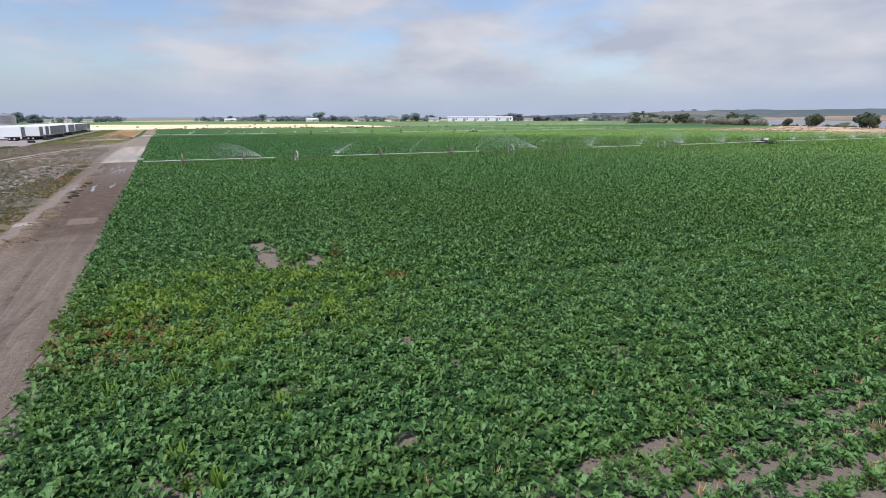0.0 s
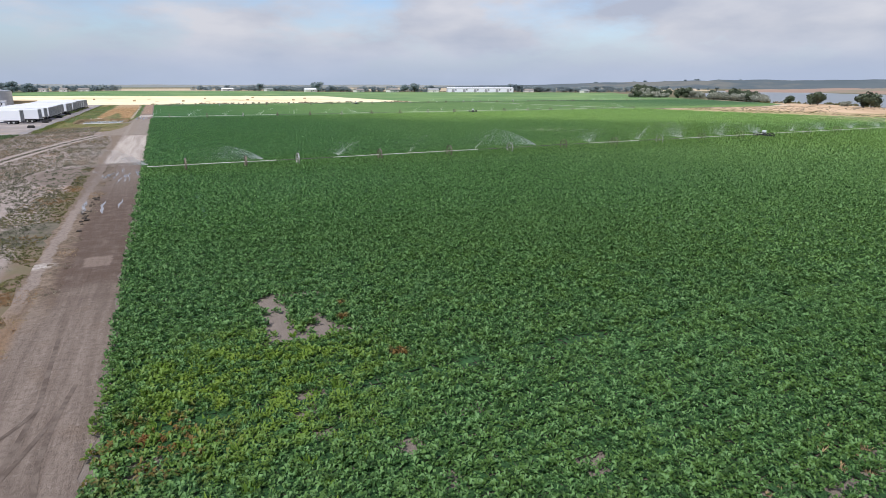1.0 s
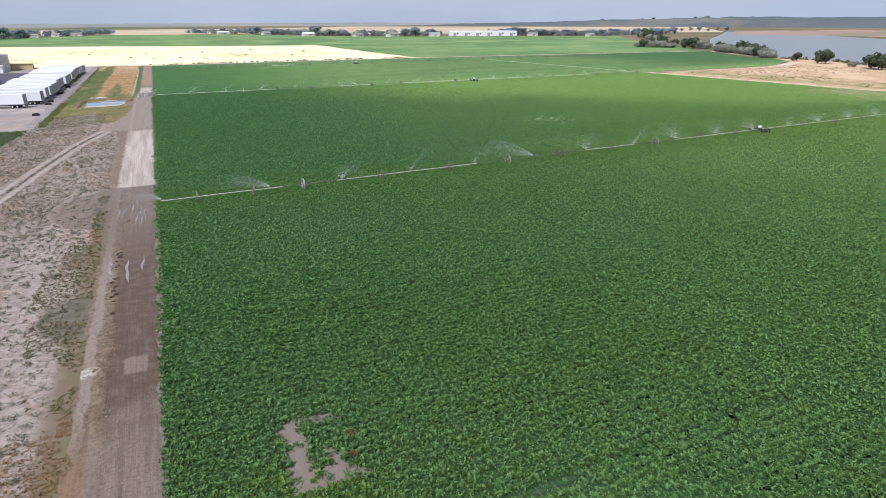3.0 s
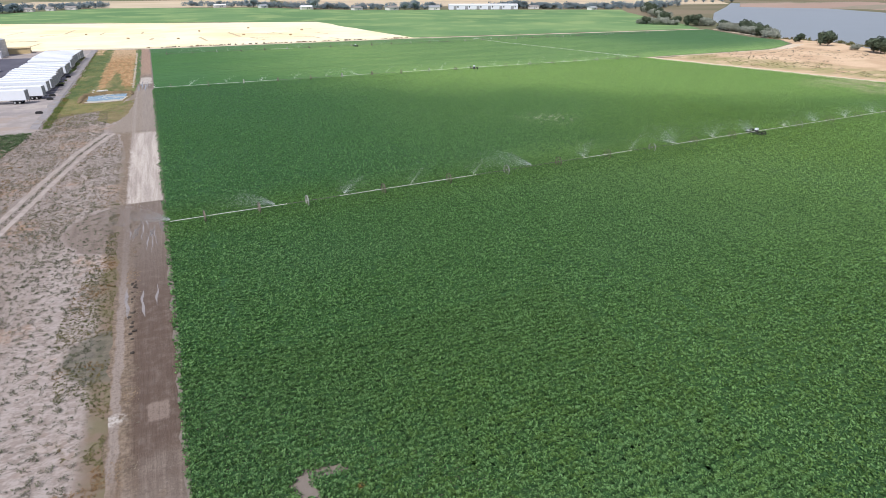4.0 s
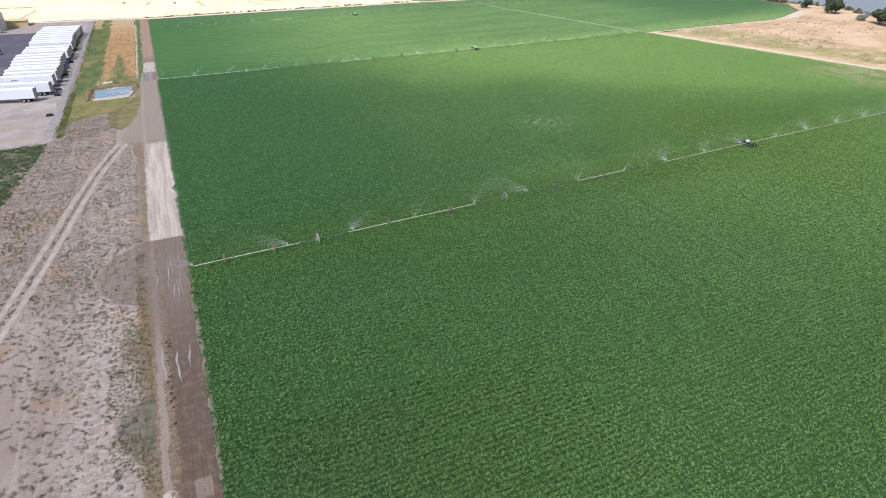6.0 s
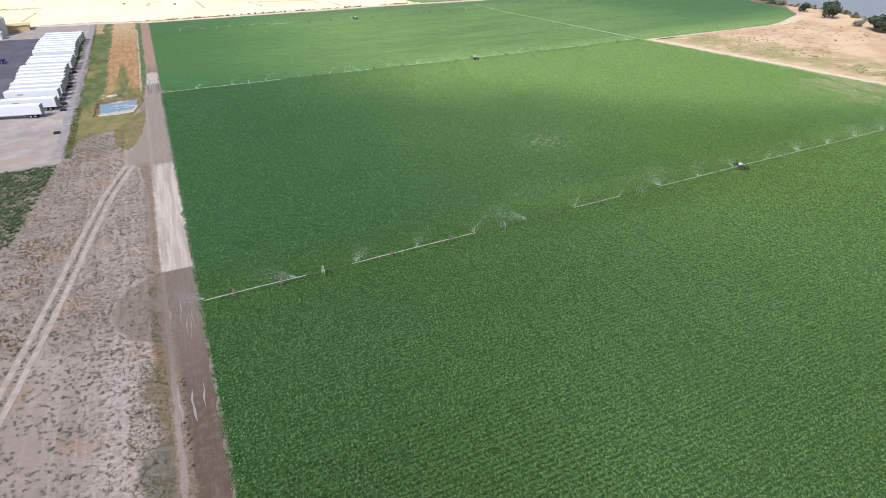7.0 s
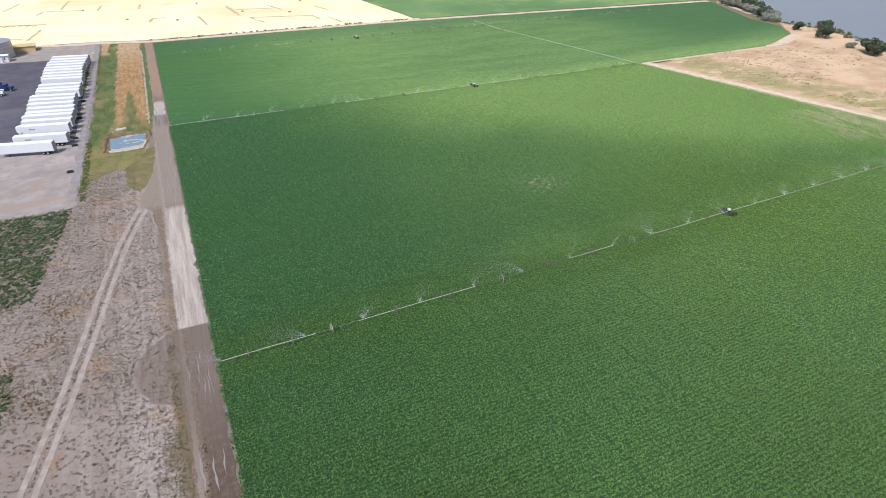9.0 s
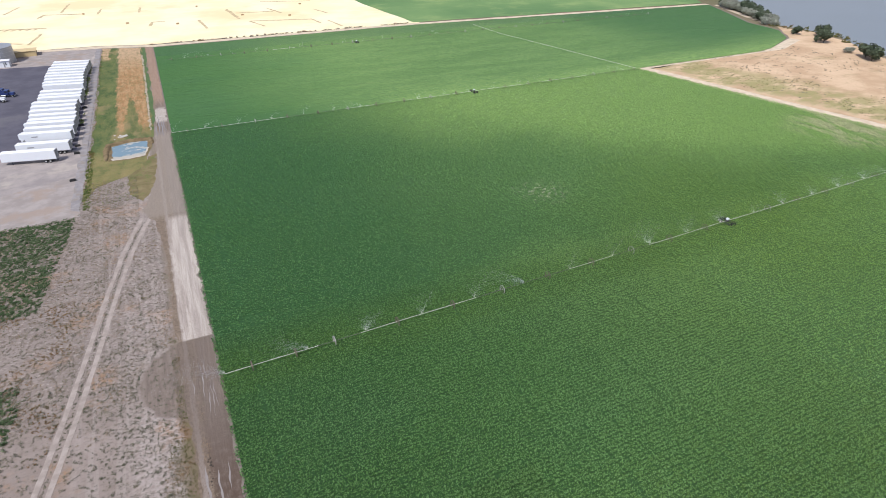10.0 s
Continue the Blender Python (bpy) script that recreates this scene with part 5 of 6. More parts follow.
def tractor(name, label, paint, m):
    """A bonneted truck tractor, nose towards +x."""
    t = thing(name, label, "truck", "", m)
    bm = bmesh.new()
    for y in (-0.42, 0.42):
        box(bm, -3.6, 3.6, y - 0.05, y + 0.05, 0.75, 1.0)
    part("chassis", bm, M_DARK, t)
    part("cab", box(bmesh.new(), -0.6, 1.4, -1.15, 1.15, 1.05, 2.9, 0.15), paint, t)
    part("sleeper", box(bmesh.new(), -2.2, -0.55, -1.2, 1.2, 1.05, 3.5, 0.18), paint, t)
    part("bonnet", box(bmesh.new(), 1.35, 3.5, -0.85, 0.85, 0.95, 1.95, 0.2), paint, t)
    part("windscreen", box(bmesh.new(), 1.36, 1.42, -1.0, 1.0, 2.0, 2.7, 0.02), M_GLASS, t)
    for side in (-1, 1):
        part("side_window", box(bmesh.new(), 0.2, 1.1, side * 1.15 - 0.02, side * 1.15 + 0.02, 2.0, 2.65, 0.01), M_GLASS, t)
        part("fuel_tank", rod(bmesh.new(), (-1.6, side * 0.95, 0.75), (0.2, side * 0.95, 0.75), 0.32, 14), M_STEEL, t)
        bm = rod(bmesh.new(), (-0.6, side * 1.05, 1.1), (-0.6, side * 1.05, 3.7), 0.08, 8)
        part("exhaust_stack", bm, M_STEEL, t)
        part("front_fender", box(bmesh.new(), 2.1, 3.2, side * 1.0 - 0.22, side * 1.0 + 0.22, 0.95, 1.15, 0.08), paint, t)
    part("bumper", box(bmesh.new(), 3.45, 3.65, -1.15, 1.15, 0.45, 0.85, 0.05), M_STEEL, t)
    for x in (2.65, -2.0, -3.3):
        wheel_pair(t, x, 0)
    return t


tractor("semi_truck", "dark blue truck tractor parked on dark asphalt", M_BLUE, pose(-60.5, 316.0, GROUND_YARD, 0, 0, -14))
tractor("semi_truck", "white truck tractor parked on dark asphalt", M_WHITE, pose(-63.0, 308.5, GROUND_YARD, 0, 0, -10))

# Concrete edging and bits along the yard.
M_WALK = mottled("grey_walk", (0.225, 0.212, 0.222), (0.285, 0.268, 0.275), 0.4, (0.25, 0.22, 0.20), 0.3)
sheet("yard_walk", ragged([(-29.0, 186), (-26.6, 184), (-25.8, 260), (-26.4, 398), (-28.8, 398), (-28.6, 260)], 3, 0.25), 0.066, M_WALK, "grey gravel walk along the yard edge", "path")
for k in range(30):
    y = 214.0 + 6.1 * k
    x = -26.3 + 0.35 * math.sin(y * 0.02)
    kerb = part("kerb_block", box(bmesh.new(), -0.11, 0.11, -2.9, 2.9, -0.04, 0.16, 0.03), M_WALK)
    kerb.matrix_basis = pose(x, y, 0.03, 0, 0, 0.6 * math.sin(k * 1.7))
    tagged(kerb, "pale concrete kerb block along the yard edge", "kerb", "kerb blocks along the yard")
for k, (x, y) in enumerate([(-29.6, 231.5), (-29.8, 239.0), (-29.5, 207.5), (-29.7, 262.0), (-29.5, 285.0)]):
    bm = box(bmesh.new(), x - 0.9, x + 0.9, y - 0.35, y + 0.35, GROUND_YARD, 0.55, 0.06)
    box(bm, x - 0.7, x + 0.7, y - 0.3, y + 0.3, 0.5, 0.75, 0.05)
    tagged(part("rubber_block", bm, M_RUBBER), "dark block lying at the yard edge", "block", "blocks at the yard edge")


# ---- buildings ----
def storage_tank(x, y, radius, height):
    t = thing("storage_tank", "round grey steel storage tank with a low cone roof", "tank", "", pose(x, y, 0.05))
    bm = rod(bmesh.new(), (0, 0, 0), (0, 0, height), radius, 48)
    part("wall", bm, M_TANK, t)
    bm = rod(bmesh.new(), (0, 0, height), (0, 0, height + radius * 0.16), radius * 1.01, 48, 0.5)
    part("roof", bm, M_STEEL, t)
    for k in range(5):
        part("hoop", ring(bmesh.new(), (0, 0, height * (k + 0.5) / 5), (0, 0, 1), radius + 0.05, 0.12, 0.08, 48), M_STEEL, t)
    bm = bmesh.new()
    for side in (-0.25, 0.25):
        rod(bm, (side, -radius - 0.15, 0), (side, -radius - 0.15, height + 0.6), 0.03, 6)
    for k in range(int(height / 0.4)):
        rod(bm, (-0.25, -radius - 0.15, 0.3 + k * 0.4), (0.25, -radius - 0.15, 0.3 + k * 0.4), 0.02, 5)
    part("ladder", bm, M_STEEL, t)
    return t


def shed(name, label, category, x, y, w, d, h, wall, roof, turn=0.0, doors=2, pitch=0.16):
    """A gabled building, w along its ridge and d deep, with doors and windows in its front."""
    t = thing(name, label, category, "", pose(x, y, 0.0, 0, 0, turn))
    part("wall", box(bmesh.new(), -w / 2, w / 2, -d / 2, d / 2, 0, h), wall, t)
    bm = bmesh.new()
    rise = d / 2 * pitch * 2
    v = [bm.verts.new(p) for p in ((-w / 2 - 0.4, -d / 2 - 0.4, h), (w / 2 + 0.4, -d / 2 - 0.4, h), (w / 2 + 0.4, d / 2 + 0.4, h), (-w / 2 - 0.4, d / 2 + 0.4, h),
                                   (-w / 2 - 0.4, 0, h + rise), (w / 2 + 0.4, 0, h + rise))]
    for f in ((0, 1, 5, 4), (2, 3, 4, 5), (1, 2, 5), (3, 0, 4), (3, 2, 1, 0)):
        bm.faces.new([v[k] for k in f])
    part("roof", bm, roof, t)
    for k in range(doors):
        cx = -w / 2 + w * (k + 0.5) / doors
        part("door", box(bmesh.new(), cx - min(2, w * 0.06), cx + min(2, w * 0.06), -d / 2 - 0.06, -d / 2 - 0.003, 0.02, h * 0.72), M_DOOR, t)
        win = part("window", box(bmesh.new(), cx + min(3.2, w * 0.12), cx + min(3.2, w * 0.12) + min(1.6, w * 0.1), -d / 2 - 0.06, -d / 2 - 0.003, h * 0.4, h * 0.75), M_GLASS, t)
    return t


storage_tank(-74.0, 386.0, 9.0, 8.0)
shed("store_shed", "tan metal-clad store shed behind the yard", "building", -62.5, 398.0, 11.0, 8.0, 2.8, M_TAN_WALL, M_TAN_WALL, 4, 0, 0.05)
shed("pump_house", "small white pump house beside the tank", "building", -68.4, 375.0, 4.5, 4.0, 3.2, M_WHITE, M_ROOF, 0, 1, 0.08)
shed("warehouse", "long low white warehouse far across the fields", "building", 432, 796, 96, 26, 6.0, M_WHITE, M_ROOF, -22, 6, 0.04)
r_houses = random.Random(4)
for px, py in [(-140, 1000), (-118, 1022), (-96, 1048), (104, 1040), (160, 985), (206, 900), (262, 843), (306, 824), (360, 803),
               (500, 770), (556, 710)]:
    shed("farmhouse", "small pale house among far trees", "house", px, py, r_houses.uniform(10, 18), r_houses.uniform(7, 10), r_houses.uniform(2.6, 3.4),
         M_HOUSE, r_houses.choice((M_HOUSE_ROOF, M_ROOF, M_STEEL)), r_houses.uniform(-25, 25), 1, 0.25)


# ---- trees ----
def crown_mesh(name, lobes, leaves, size, mat, seed, squash=0.8):
    """A crown of many leaf clumps held by a few uneven lobes (x, y, z, radius)."""
    r = np.random.default_rng(seed)
    lobes = np.array(lobes)
    pick = r.choice(len(lobes), leaves, p=lobes[:, 3] ** 2 / (lobes[:, 3] ** 2).sum())
    way = r.normal(size=(leaves, 3))
    way /= np.linalg.norm(way, axis=1)[:, None]
    c = lobes[pick, :3] + way * (lobes[pick, 3] * r.uniform(0.45, 1.08, leaves))[:, None] * np.array([1, 1, squash])
    a = r.normal(size=(leaves, 3))
    a /= np.linalg.norm(a, axis=1)[:, None]
    b = np.cross(a, way + 0.01)
    b /= np.linalg.norm(b, axis=1)[:, None]
    s = size * r.uniform(0.6, 1.4, leaves)[:, None]
    v = np.stack([c - a * s, c + b * s * 0.7, c + a * s, c - b * s * 0.7 + way * s * 0.3], 1).reshape(-1, 3)
    v[:, 2] = np.maximum(v[:, 2], 0.15)
    k = np.arange(leaves)[:, None] * 4
    f = np.concatenate([k + np.array([[0, 1, 2]]), k + np.array([[0, 2, 3]])], 1).reshape(-1, 3)
    return mesh_from(name, v, f, mat)


def tree(name, label, height, spread, mat, seed, leaves, size, bushy=False, group=""):
    r = random.Random(seed)
    t = thing(name, label, "tree" if not bushy else "shrub", group)
    bm = bmesh.new()
    fork = height * (0.10 if bushy else 0.2)
    rod(bm, (0, 0, -0.1), (0.05, 0.03, fork), height * 0.035, 8, height * 0.024)
    lobes = []
    for k in range(9 if not bushy else 8):
        a = k * 2.4 + r.uniform(-0.4, 0.4)
        d = spread * r.uniform(0.15, 0.62)
        z = height * (r.uniform(0.28, 0.84) if not bushy else r.uniform(0.22, 0.72))
        rod(bm, (0.05, 0.03, fork * r.uniform(0.7, 1.0)), (d * math.cos(a), d * math.sin(a), z), height * 0.016, 6, height * 0.005)
        lobes.append((d * math.cos(a), d * math.sin(a), z, spread * r.uniform(0.26, 0.46)))
    part("trunk", bm, M_BARK, t)
    crown = new("crown", crown_mesh("crown", lobes, leaves, size, mat, seed))
    crown.parent = t
    return t


# Aerial haze is put into these leaves as a pale blue-grey.
M_HAZED_CROWN = mottled("hazed_leaves", (0.225, 0.285, 0.315), (0.28, 0.335, 0.355), 0.05, island=0.15, bump=0.0, thin=0.4)
far_trees = [tree("tree", "broad-leaved tree in a far tree line, leaf colour hazed", 12, 6.5, M_HAZED_CROWN, 31, 420, 0.75, group="far tree line"),
             tree("tree", "broad-leaved tree in a far tree line, leaf colour hazed", 10, 7.5, M_HAZED_CROWN, 32, 420, 0.75, group="far tree line"),
             tree("tree", "broad-leaved tree in a far tree line, leaf colour hazed", 14, 6.0, M_HAZED_CROWN, 33, 420, 0.75, group="far tree line")]
TREE_LINE = [(-200, 915), (-157, 925), (-150, 1000), (-107, 1040), (-80, 1060), (-57, 1080), (61, 1090), (108, 1050), (158, 1020), (178, 954), (216, 901), (267, 845), (339, 812), (382, 800),
             (474, 784), (508, 768), (527, 726), (563, 709), (600, 693), (680, 700), (760, 740)]
r_tree = random.Random(9)
first = [True, True, True]
for k in range(270):
    u = r_tree.random() ** 0.85 * (len(TREE_LINE) - 1)
    i = int(u)
    (xa, ya), (xb, yb) = TREE_LINE[i], TREE_LINE[i + 1]
    if -60 <= xa < 50 or (380 <= xa < 470 and r_tree.random() < 0.9):
        continue
    x, y = xa + (xb - xa) * (u - i) + r_tree.uniform(-8, 8), ya + (yb - ya) * (u - i) + r_tree.uniform(4, 60)
    s = r_tree.uniform(0.6, 1.05) * (1.0 if x < 40 else 0.95)
    m = pose(x, y, 0, 0, 0, r_tree.uniform(0, 360)) @ Matrix.Diagonal((s * r_tree.uniform(0.9, 1.4), s * r_tree.uniform(0.9, 1.4), s, 1))
    j = k % 3
    if first[j]:
        far_trees[j].matrix_basis, first[j] = m, False
    else:
        copy_thing(far_trees[j], m)
for x, y, s in [(213, 880, 1.45), (335, 812, 1.3), (322, 816, 1.1), (478, 784, 1.25), (490, 780, 1.1), (-163, 930, 1.45), (-176, 925, 1.3), (-150, 960, 1.2), (150, 1010, 1.2)]:
    copy_thing(far_trees[0], pose(x, y, 0, 0, 0, x) @ Matrix.Diagonal((1.2 * s, 1.2 * s, s, 1)))

for k in range(7):
    copy_thing(far_trees[k % 3], pose(900 + 13 * k, 902 - 9.5 * k, 0, 0, 0, 50 * k) @ Matrix.Diagonal((1.1, 1.1, 0.75 + 0.1 * (k % 3), 1)))

r_wood = np.random.default_rng(41)
ux = np.interp(np.linspace(0, 1, 420), np.linspace(0, 1, len(TREE_LINE)), [p[0] for p in TREE_LINE])
uy = np.interp(np.linspace(0, 1, 420), np.linspace(0, 1, len(TREE_LINE)), [p[1] for p in TREE_LINE])
lobes = [(x + r_wood.normal(0, 4), y + r_wood.uniform(15, 70), r_wood.uniform(2.0, 6.0), r_wood.uniform(2.8, 5.2)) for x, y in zip(ux, uy) if not (-50 < x < 55) and not (385 < x < 470)]
tagged(new("far_wood", crown_mesh("far_wood", lobes, 20000, 0.9, M_HAZED_CROWN, 42)), "low belt of far trees and hedges, leaf colour hazed", "woods", kind="stuff")

silver = tree("shrub", "silvery grey-green shrub on the lake shore", 6.5, 5.5, M_WILLOW, 51, 900, 0.5, True, "shrubs on the lake shore")
dark = tree("shrub", "dark green shrub on the lake shore", 6.5, 5.0, M_CROWN, 52, 900, 0.45, True, "shrubs on the lake shore")
silver.matrix_basis = pose(404, 438, 0)
dark.matrix_basis = pose(357, 239, 0) @ Matrix.Diagonal((1.3, 1.3, 1.3, 1))
r_shore = random.Random(23)
SHORE = [(372, 252, 0.95, 1), (364, 262, 0.7, 1), (347, 217, 0.6, 0), (341, 200, 1.1, 1), (345, 206, 0.9, 1), (334, 182, 0.7, 1),
         (446, 460, 1.2, 1), (456, 470, 1.4, 0), (468, 482, 1.3, 0), (480, 500, 1.4, 0), (490, 515, 1.3, 1), (500, 530, 1.5, 0), (515, 548, 1.4, 0), (535, 575, 1.5, 1), (552, 600, 1.5, 0), (570, 620, 1.6, 1)]
for (xa, ya), (xb, yb), count in (((398, 446), (431, 394), 17), ((407, 358), (374, 287), 15)):
    for k in range(count):
        u = (k + r_shore.uniform(-0.3, 0.3)) / (count - 1)
        SHORE.append((xa + (xb - xa) * u + r_shore.gauss(1, 2.2), ya + (yb - ya) * u + r_shore.gauss(0, 2.2), r_shore.uniform(0.7, 1.25), 1 if r_shore.random() < 0.3 else 0))
for x, y, s, kind in SHORE:
    copy_thing(dark if kind else silver, pose(x, y, 0, 0, 0, x * 7) @ Matrix.Diagonal((s, s, s * 0.95, 1)))


# ---- distance ----
def ridge(name, label, spine, height, depth, mat, seed):
    """A long low hill along a line of places."""
    r = np.random.default_rng(seed)
    n, m = 90, 9
    t = np.linspace(0, 1, n)
    cx = np.interp(t, np.linspace(0, 1, len(spine)), [p[0] for p in spine])
    cy = np.interp(t, np.linspace(0, 1, len(spine)), [p[1] for p in spine])
    hz = np.interp(t, np.linspace(0, 1, len(spine)), [p[2] for p in spine]) * height
    hz = hz * (1 + 0.05 * np.sin(t * 40 + seed) + 0.04 * r.normal(size=n))
    away = np.stack([cx, cy], 1) / np.hypot(cx, cy)[:, None]
    v = []
    for k in range(m):
        s = k / (m - 1)
        v.append(np.stack([cx + away[:, 0] * (s - 0.5) * depth, cy + away[:, 1] * (s - 0.5) * depth, hz * np.sin(s * math.pi) ** 1.2 - 0.3], 1))
    v = np.concatenate(v)
    f = [(k * n + i, k * n + i + 1, (k + 1) * n + i + 1, (k + 1) * n + i) for k in range(m - 1) for i in range(n - 1)]
    ob = new(name, mesh_from(name, v, f, mat, True))
    return tagged(ob, label, "hill", kind="structure")


ridge("hill_east", "long low hill beyond the lake, coloured hazy blue-green", [(700, 1950, 0.05), (1150, 1750, 0.35), (1500, 1350, 0.95), (1850, 900, 1.0), (2000, 300, 1.0), (2050, -300, 0.9)], 25.0, 500, M_HILL, 3)
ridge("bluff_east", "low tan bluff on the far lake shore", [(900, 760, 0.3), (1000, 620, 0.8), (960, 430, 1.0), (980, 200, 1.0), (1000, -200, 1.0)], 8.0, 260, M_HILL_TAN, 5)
ridge("hill_north", "low hills on the horizon, coloured faint with haze", [(-900, 1900, 0.5), (-300, 2050, 0.9), (200, 2050, 0.8), (700, 1950, 0.9), (1100, 1750, 0.5)], 9.0, 300, M_HILL_HAZED, 4)
sheet("tan_field", [(240, 960), (900, 780), (1300, 1200), (500, 1700), (260, 1500)], 0.3, M_FAR_TAN, "distant dry tan field", "field")
sheet("tan_field", [(-260, 1100), (180, 1030), (260, 1500), (-200, 1500)], 0.3, M_FAR_TAN, "distant dry tan field", "field")

# Trees on the crest of the far hill.
for k in range(9):
    x, y = 1290 + 34 * k + 12 * (k % 3), 1590 - 38 * k
    copy_thing(far_trees[k % 3], pose(x, y, 25.0 * (0.35 + 0.6 * (x - 1150) / 350 if x < 1500 else 0.95) - 3.0, 0, 0, 40 * k) @ Matrix.Diagonal((1.3, 1.3, 0.7, 1)))

# Bales left on the stubble.
bale = tagged(part("straw_bale", box(bmesh.new(), -0.9, 0.9, -0.5, 0.5, 0.0, 0.85, 0.1), M_BALE), "weathered straw bale on the stubble", "bale", "bales on the stubble")
bale.matrix_basis = pose(62, 470, 0.05)
for x, y, a in [(92, 455, 20), (36, 520, 70), (-12, 470, 5), (18, 455, 50), (110, 500, 15), (-40, 520, 80), (75, 540, 33)]:
    copy_thing(bale, pose(x, y, 0.05, 0, 0, a))

# Darker swaths left on the stubble.
M_MARK = mottled("flattened_straw", (0.42, 0.33, 0.20), (0.60, 0.48, 0.30), 0.2)
MARKS = [(-91, 540, -85, 572), (-68, 513, -65, 528), (-65, 528, -40, 522), (-55, 533, -52, 575), (-31, 516, -29, 540), (-4, 512, -3, 535), (1, 455, 3, 469), (3, 469, 11, 469),
         (32, 464, 34, 432), (-64, 425, -60, 457), (-79, 436, -67, 429), (-85, 480, -59, 475), (55, 501, 58, 464), (59, 481, 85, 477), (54, 497, 58, 456), (83, 493, 89, 468),
         (63, 446, 69, 424), (103, 436, 105, 419), (112, 427, 115, 404), (114, 475, 119, 454), (84, 524, 121, 513), (63, 446, 103, 436)]
MARKS += [(x, 470 + 0.19 * (-60 - x), x + 2.6, 476 + 0.19 * (-60 - x)) for x in range(-86, -62, 4)]
for k, (xa, ya, xb, yb) in enumerate(MARKS):
    length = math.hypot(xb - xa, yb - ya)
    wide = 0.8 if abs(xb - xa) < abs(yb - ya) else 1.3
    ox, oy = -(yb - ya) / length * wide, (xb - xa) / length * wide
    sheet("straw_swath", ragged([(xa - ox, ya - oy), (xb - ox, yb - oy), (xb + ox, yb + oy), (xa + ox, ya + oy)], 3, 0.22, k + 2), 0.09 + 0.004 * (k % 3), M_MARK,
          "darker flattened straw on the stubble", "straw")

# Damp tyre tracks curving over the near road.
M_TRACK = mottled("damp_track", (0.098, 0.076, 0.064), (0.165, 0.134, 0.114), 1.4)
TRACKS = [[(-2.2, 41.0), (-2.1, 37.1), (-2.0, 34.0), (-2.2, 31.8), (-2.4, 29.7), (-2.8, 27.0), (-3.4, 24.0)],
          [(-0.9, 35.3), (-1.15, 33.4), (-1.3, 32.0), (-1.4, 29.7), (-1.25, 27.8), (-1.2, 24.0)],
          [(-1.2, 33.1), (-1.5, 32.0), (-1.8, 30.9), (-2.2, 29.6), (-2.9, 27.6), (-3.8, 25.4)],
          [(-2.0, 33.6), (-2.3, 32.8), (-2.7, 32.1), (-3.4, 31.0), (-4.2, 30.0)]]
for k, knots in enumerate(TRACKS):
    places = [a + (b - a) * j / 6 for a, b in zip(range(len(knots)), range(1, len(knots))) for j in range(6)] + [len(knots) - 1]
    line = [(float(np.interp(u, range(len(knots)), [p[0] for p in knots])), float(np.interp(u, range(len(knots)), [p[1] for p in knots]))) for u in places]
    sheet("tyre_track", ragged([(x - 0.10, y) for x, y in line] + [(x + 0.10, y) for x, y in reversed(line)], 0.35, 0.03, 8), 0.056 + 0.004 * k, M_TRACK,
          "dark damp tyre track across the dirt road", "track")

# Water standing in the ruts.
M_PUDDLE = water_material("muddy_water", (0.30, 0.27, 0.26), 0.22, 3.0)
for k, (x, y0, y1, w) in enumerate([(-4.5, 72.8, 80.8, 0.24), (-2.8, 72.6, 79.4, 0.20), (-1.3, 75.0, 80.4, 0.14), (-2.3, 92.0, 98.0, 0.10), (-1.7, 91.0, 99.5, 0.08), (-1.2, 93.0, 101.0, 0.07), (-2.9, 96.0, 104.5, 0.10), (-2.2, 100.5, 106.0, 0.08), (-4.6, 97.0, 101.0, 0.10),
                                    (-4.3, 237.0, 252.0, 0.30), (-3.2, 240.0, 262.0, 0.26), (-2.2, 236.5, 256.0, 0.30), (-1.4, 242.0, 258.0, 0.22)]):
    line = [(x + 0.12 * math.sin(y * 0.7 + k) + 0.05 * math.sin(y * 2.1), y, w * math.sin(math.pi * (0.06 + 0.88 * u)) * (0.75 + 0.25 * math.sin(y * 1.7 + k)))
            for u, y in ((j / 16, y0 + (y1 - y0) * j / 16) for j in range(17))]
    sheet("puddle", [(a - b, c) for a, c, b in line] + [(a + b, c) for a, c, b in reversed(line)], 0.058, M_PUDDLE, "narrow puddle in a road rut", "water")

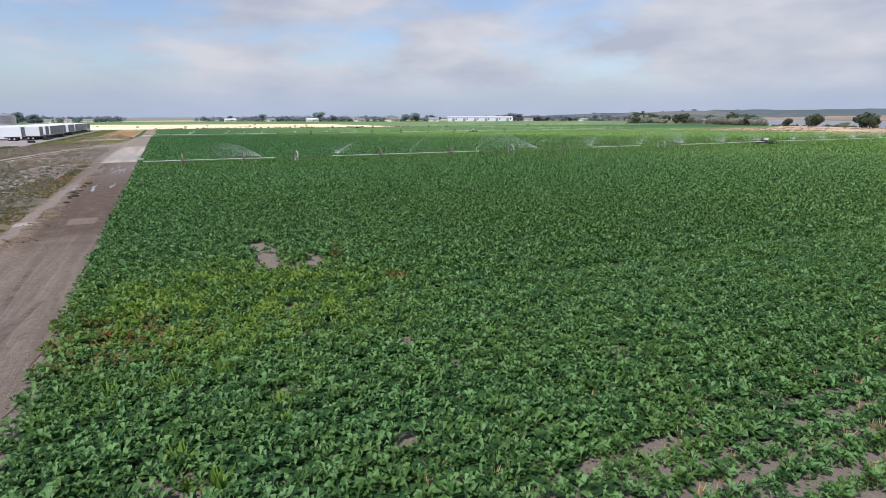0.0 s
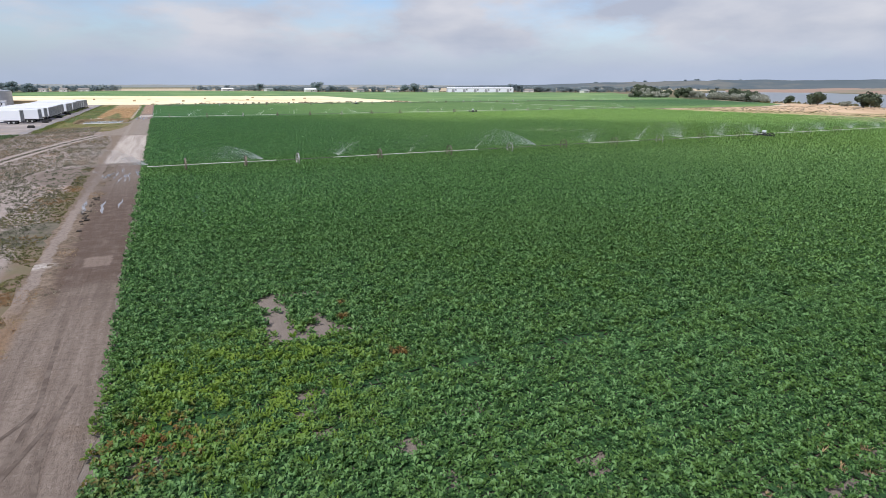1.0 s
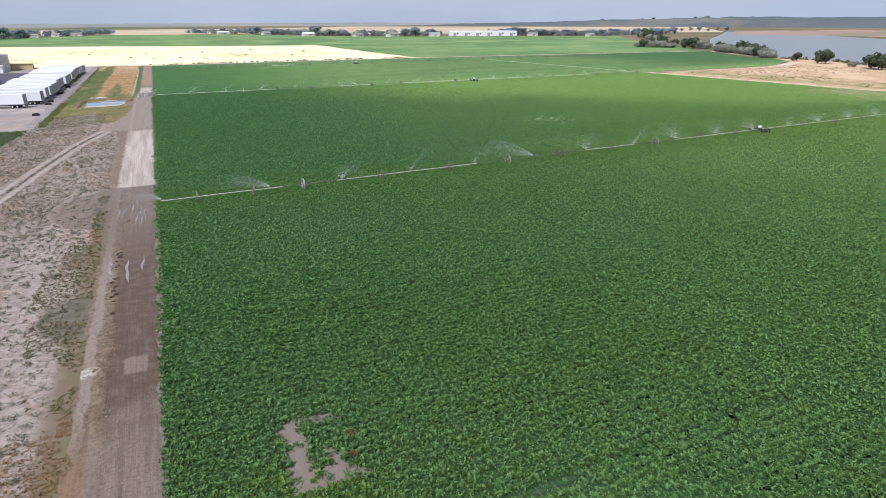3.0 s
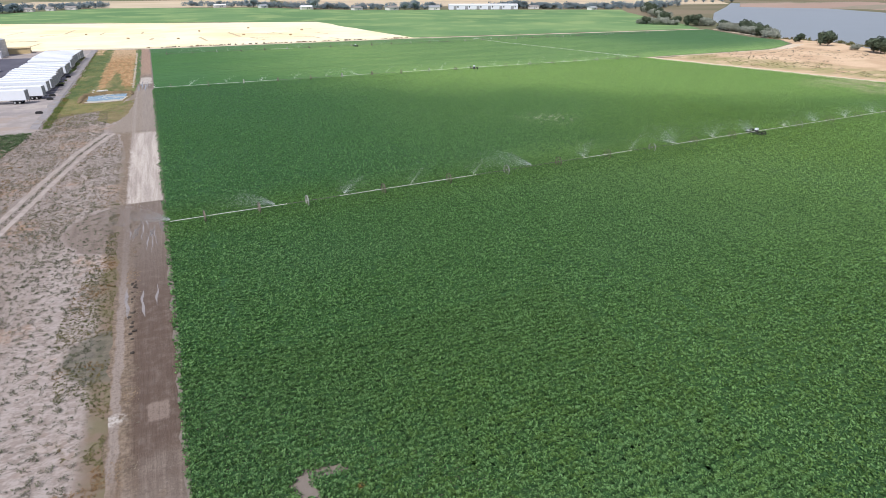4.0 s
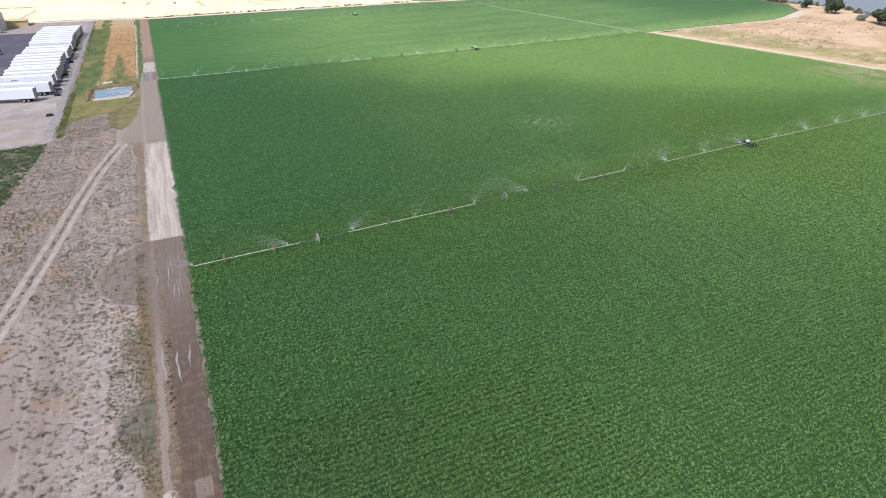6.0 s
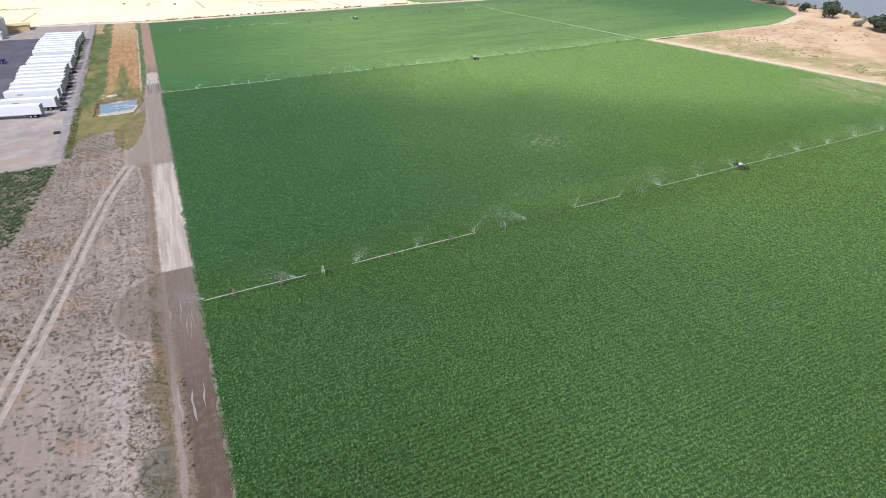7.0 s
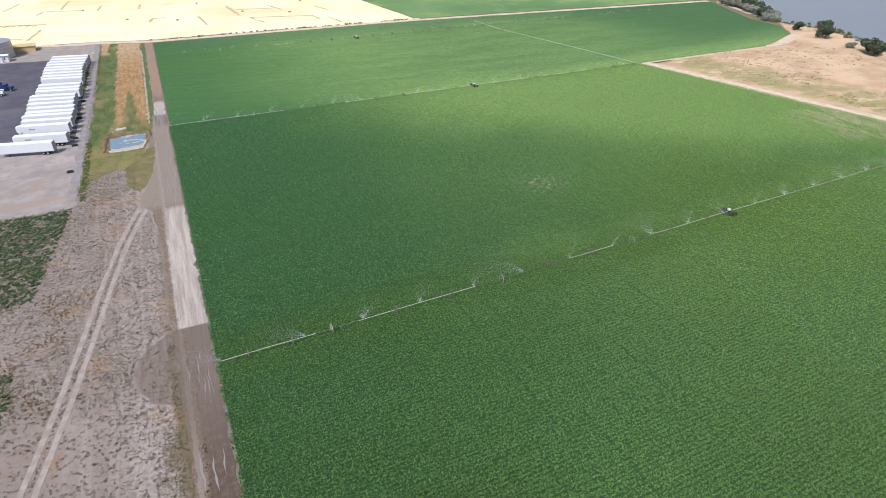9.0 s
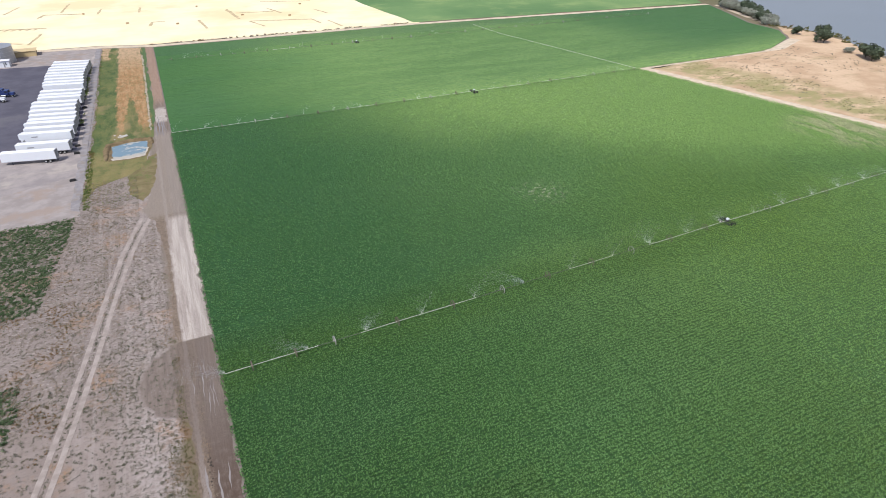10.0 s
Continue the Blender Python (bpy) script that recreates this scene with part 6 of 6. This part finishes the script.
# Crumbs of earth on the road and its berm.
v, f = tufts(np.concatenate([scatter(1500, -4.7, -2.9, 34, 112, 0.3, 1.0, 63, None, (0.3, -0.1)), scatter(900, -3.0, 0.0, 24, 75, 0.2, 0.7, 64, None, (0.25, 0.0))]), 7, 0.16, 0.07, 63)
tagged(new("clods", mesh_from("clods", v, f, M_ROAD)), "brown crumbs of earth on the dirt road", "earth", kind="stuff")
weeds("berm_weeds", "low rust and olive tufts on the road berm", M_TUFT, scatter(1500, -4.7, -3.2, 48, 112, 0.25, 0.7, 65, None, (0.3, 0.0)), 9, 0.36, 0.18, 65)
weeds("edge_weeds", "rust-brown grass creeping over the road edge", M_RUST_WEED, scatter(5200, -6.4, -4.1, 16, 50, 0.15, 0.6, 66, None, (0.4, -0.15)), 8, 0.26, 0.16, 66)

# Dark wet clods along the road berm.
M_CLOD = mottled("wet_clod", (0.050, 0.042, 0.036), (0.085, 0.070, 0.058), 0.8)
r_clod = random.Random(61)
for k in range(22):
    bm = bmesh.new()
    bmesh.ops.create_icosphere(bm, subdivisions=1, radius=r_clod.uniform(0.12, 0.26))
    for vert in bm.verts:
        vert.co *= r_clod.uniform(0.7, 1.25)
        vert.co.z *= 0.55
    clod = part("clod", bm, M_CLOD)
    clod.matrix_basis = pose(-3.85 + r_clod.gauss(0, 0.14), r_clod.choice((67.5, 70.5, 73.0, 77.5, 81.0)) + r_clod.gauss(0, 1.0), 0.09, 0, 0, r_clod.uniform(0, 360))
    tagged(clod, "dark damp clod of earth on the road berm", "clod", "clods on the berm")

# Pale rubble at the head of the pond.
r_rock = random.Random(17)
for k in range(16):
    bm = bmesh.new()
    bmesh.ops.create_icosphere(bm, subdivisions=1, radius=r_rock.uniform(0.3, 0.6))
    for vert in bm.verts:
        vert.co *= r_rock.uniform(0.75, 1.2)
        vert.co.z *= 0.6
    rock = part("rock", bm, M_CONCRETE)
    rock.location = (-15.6 + r_rock.gauss(0, 1.1), 242.4 + r_rock.gauss(0, 0.9), 0.18)
    tagged(rock, "pale broken rock at the pond edge", "rock", "rubble by the pond")
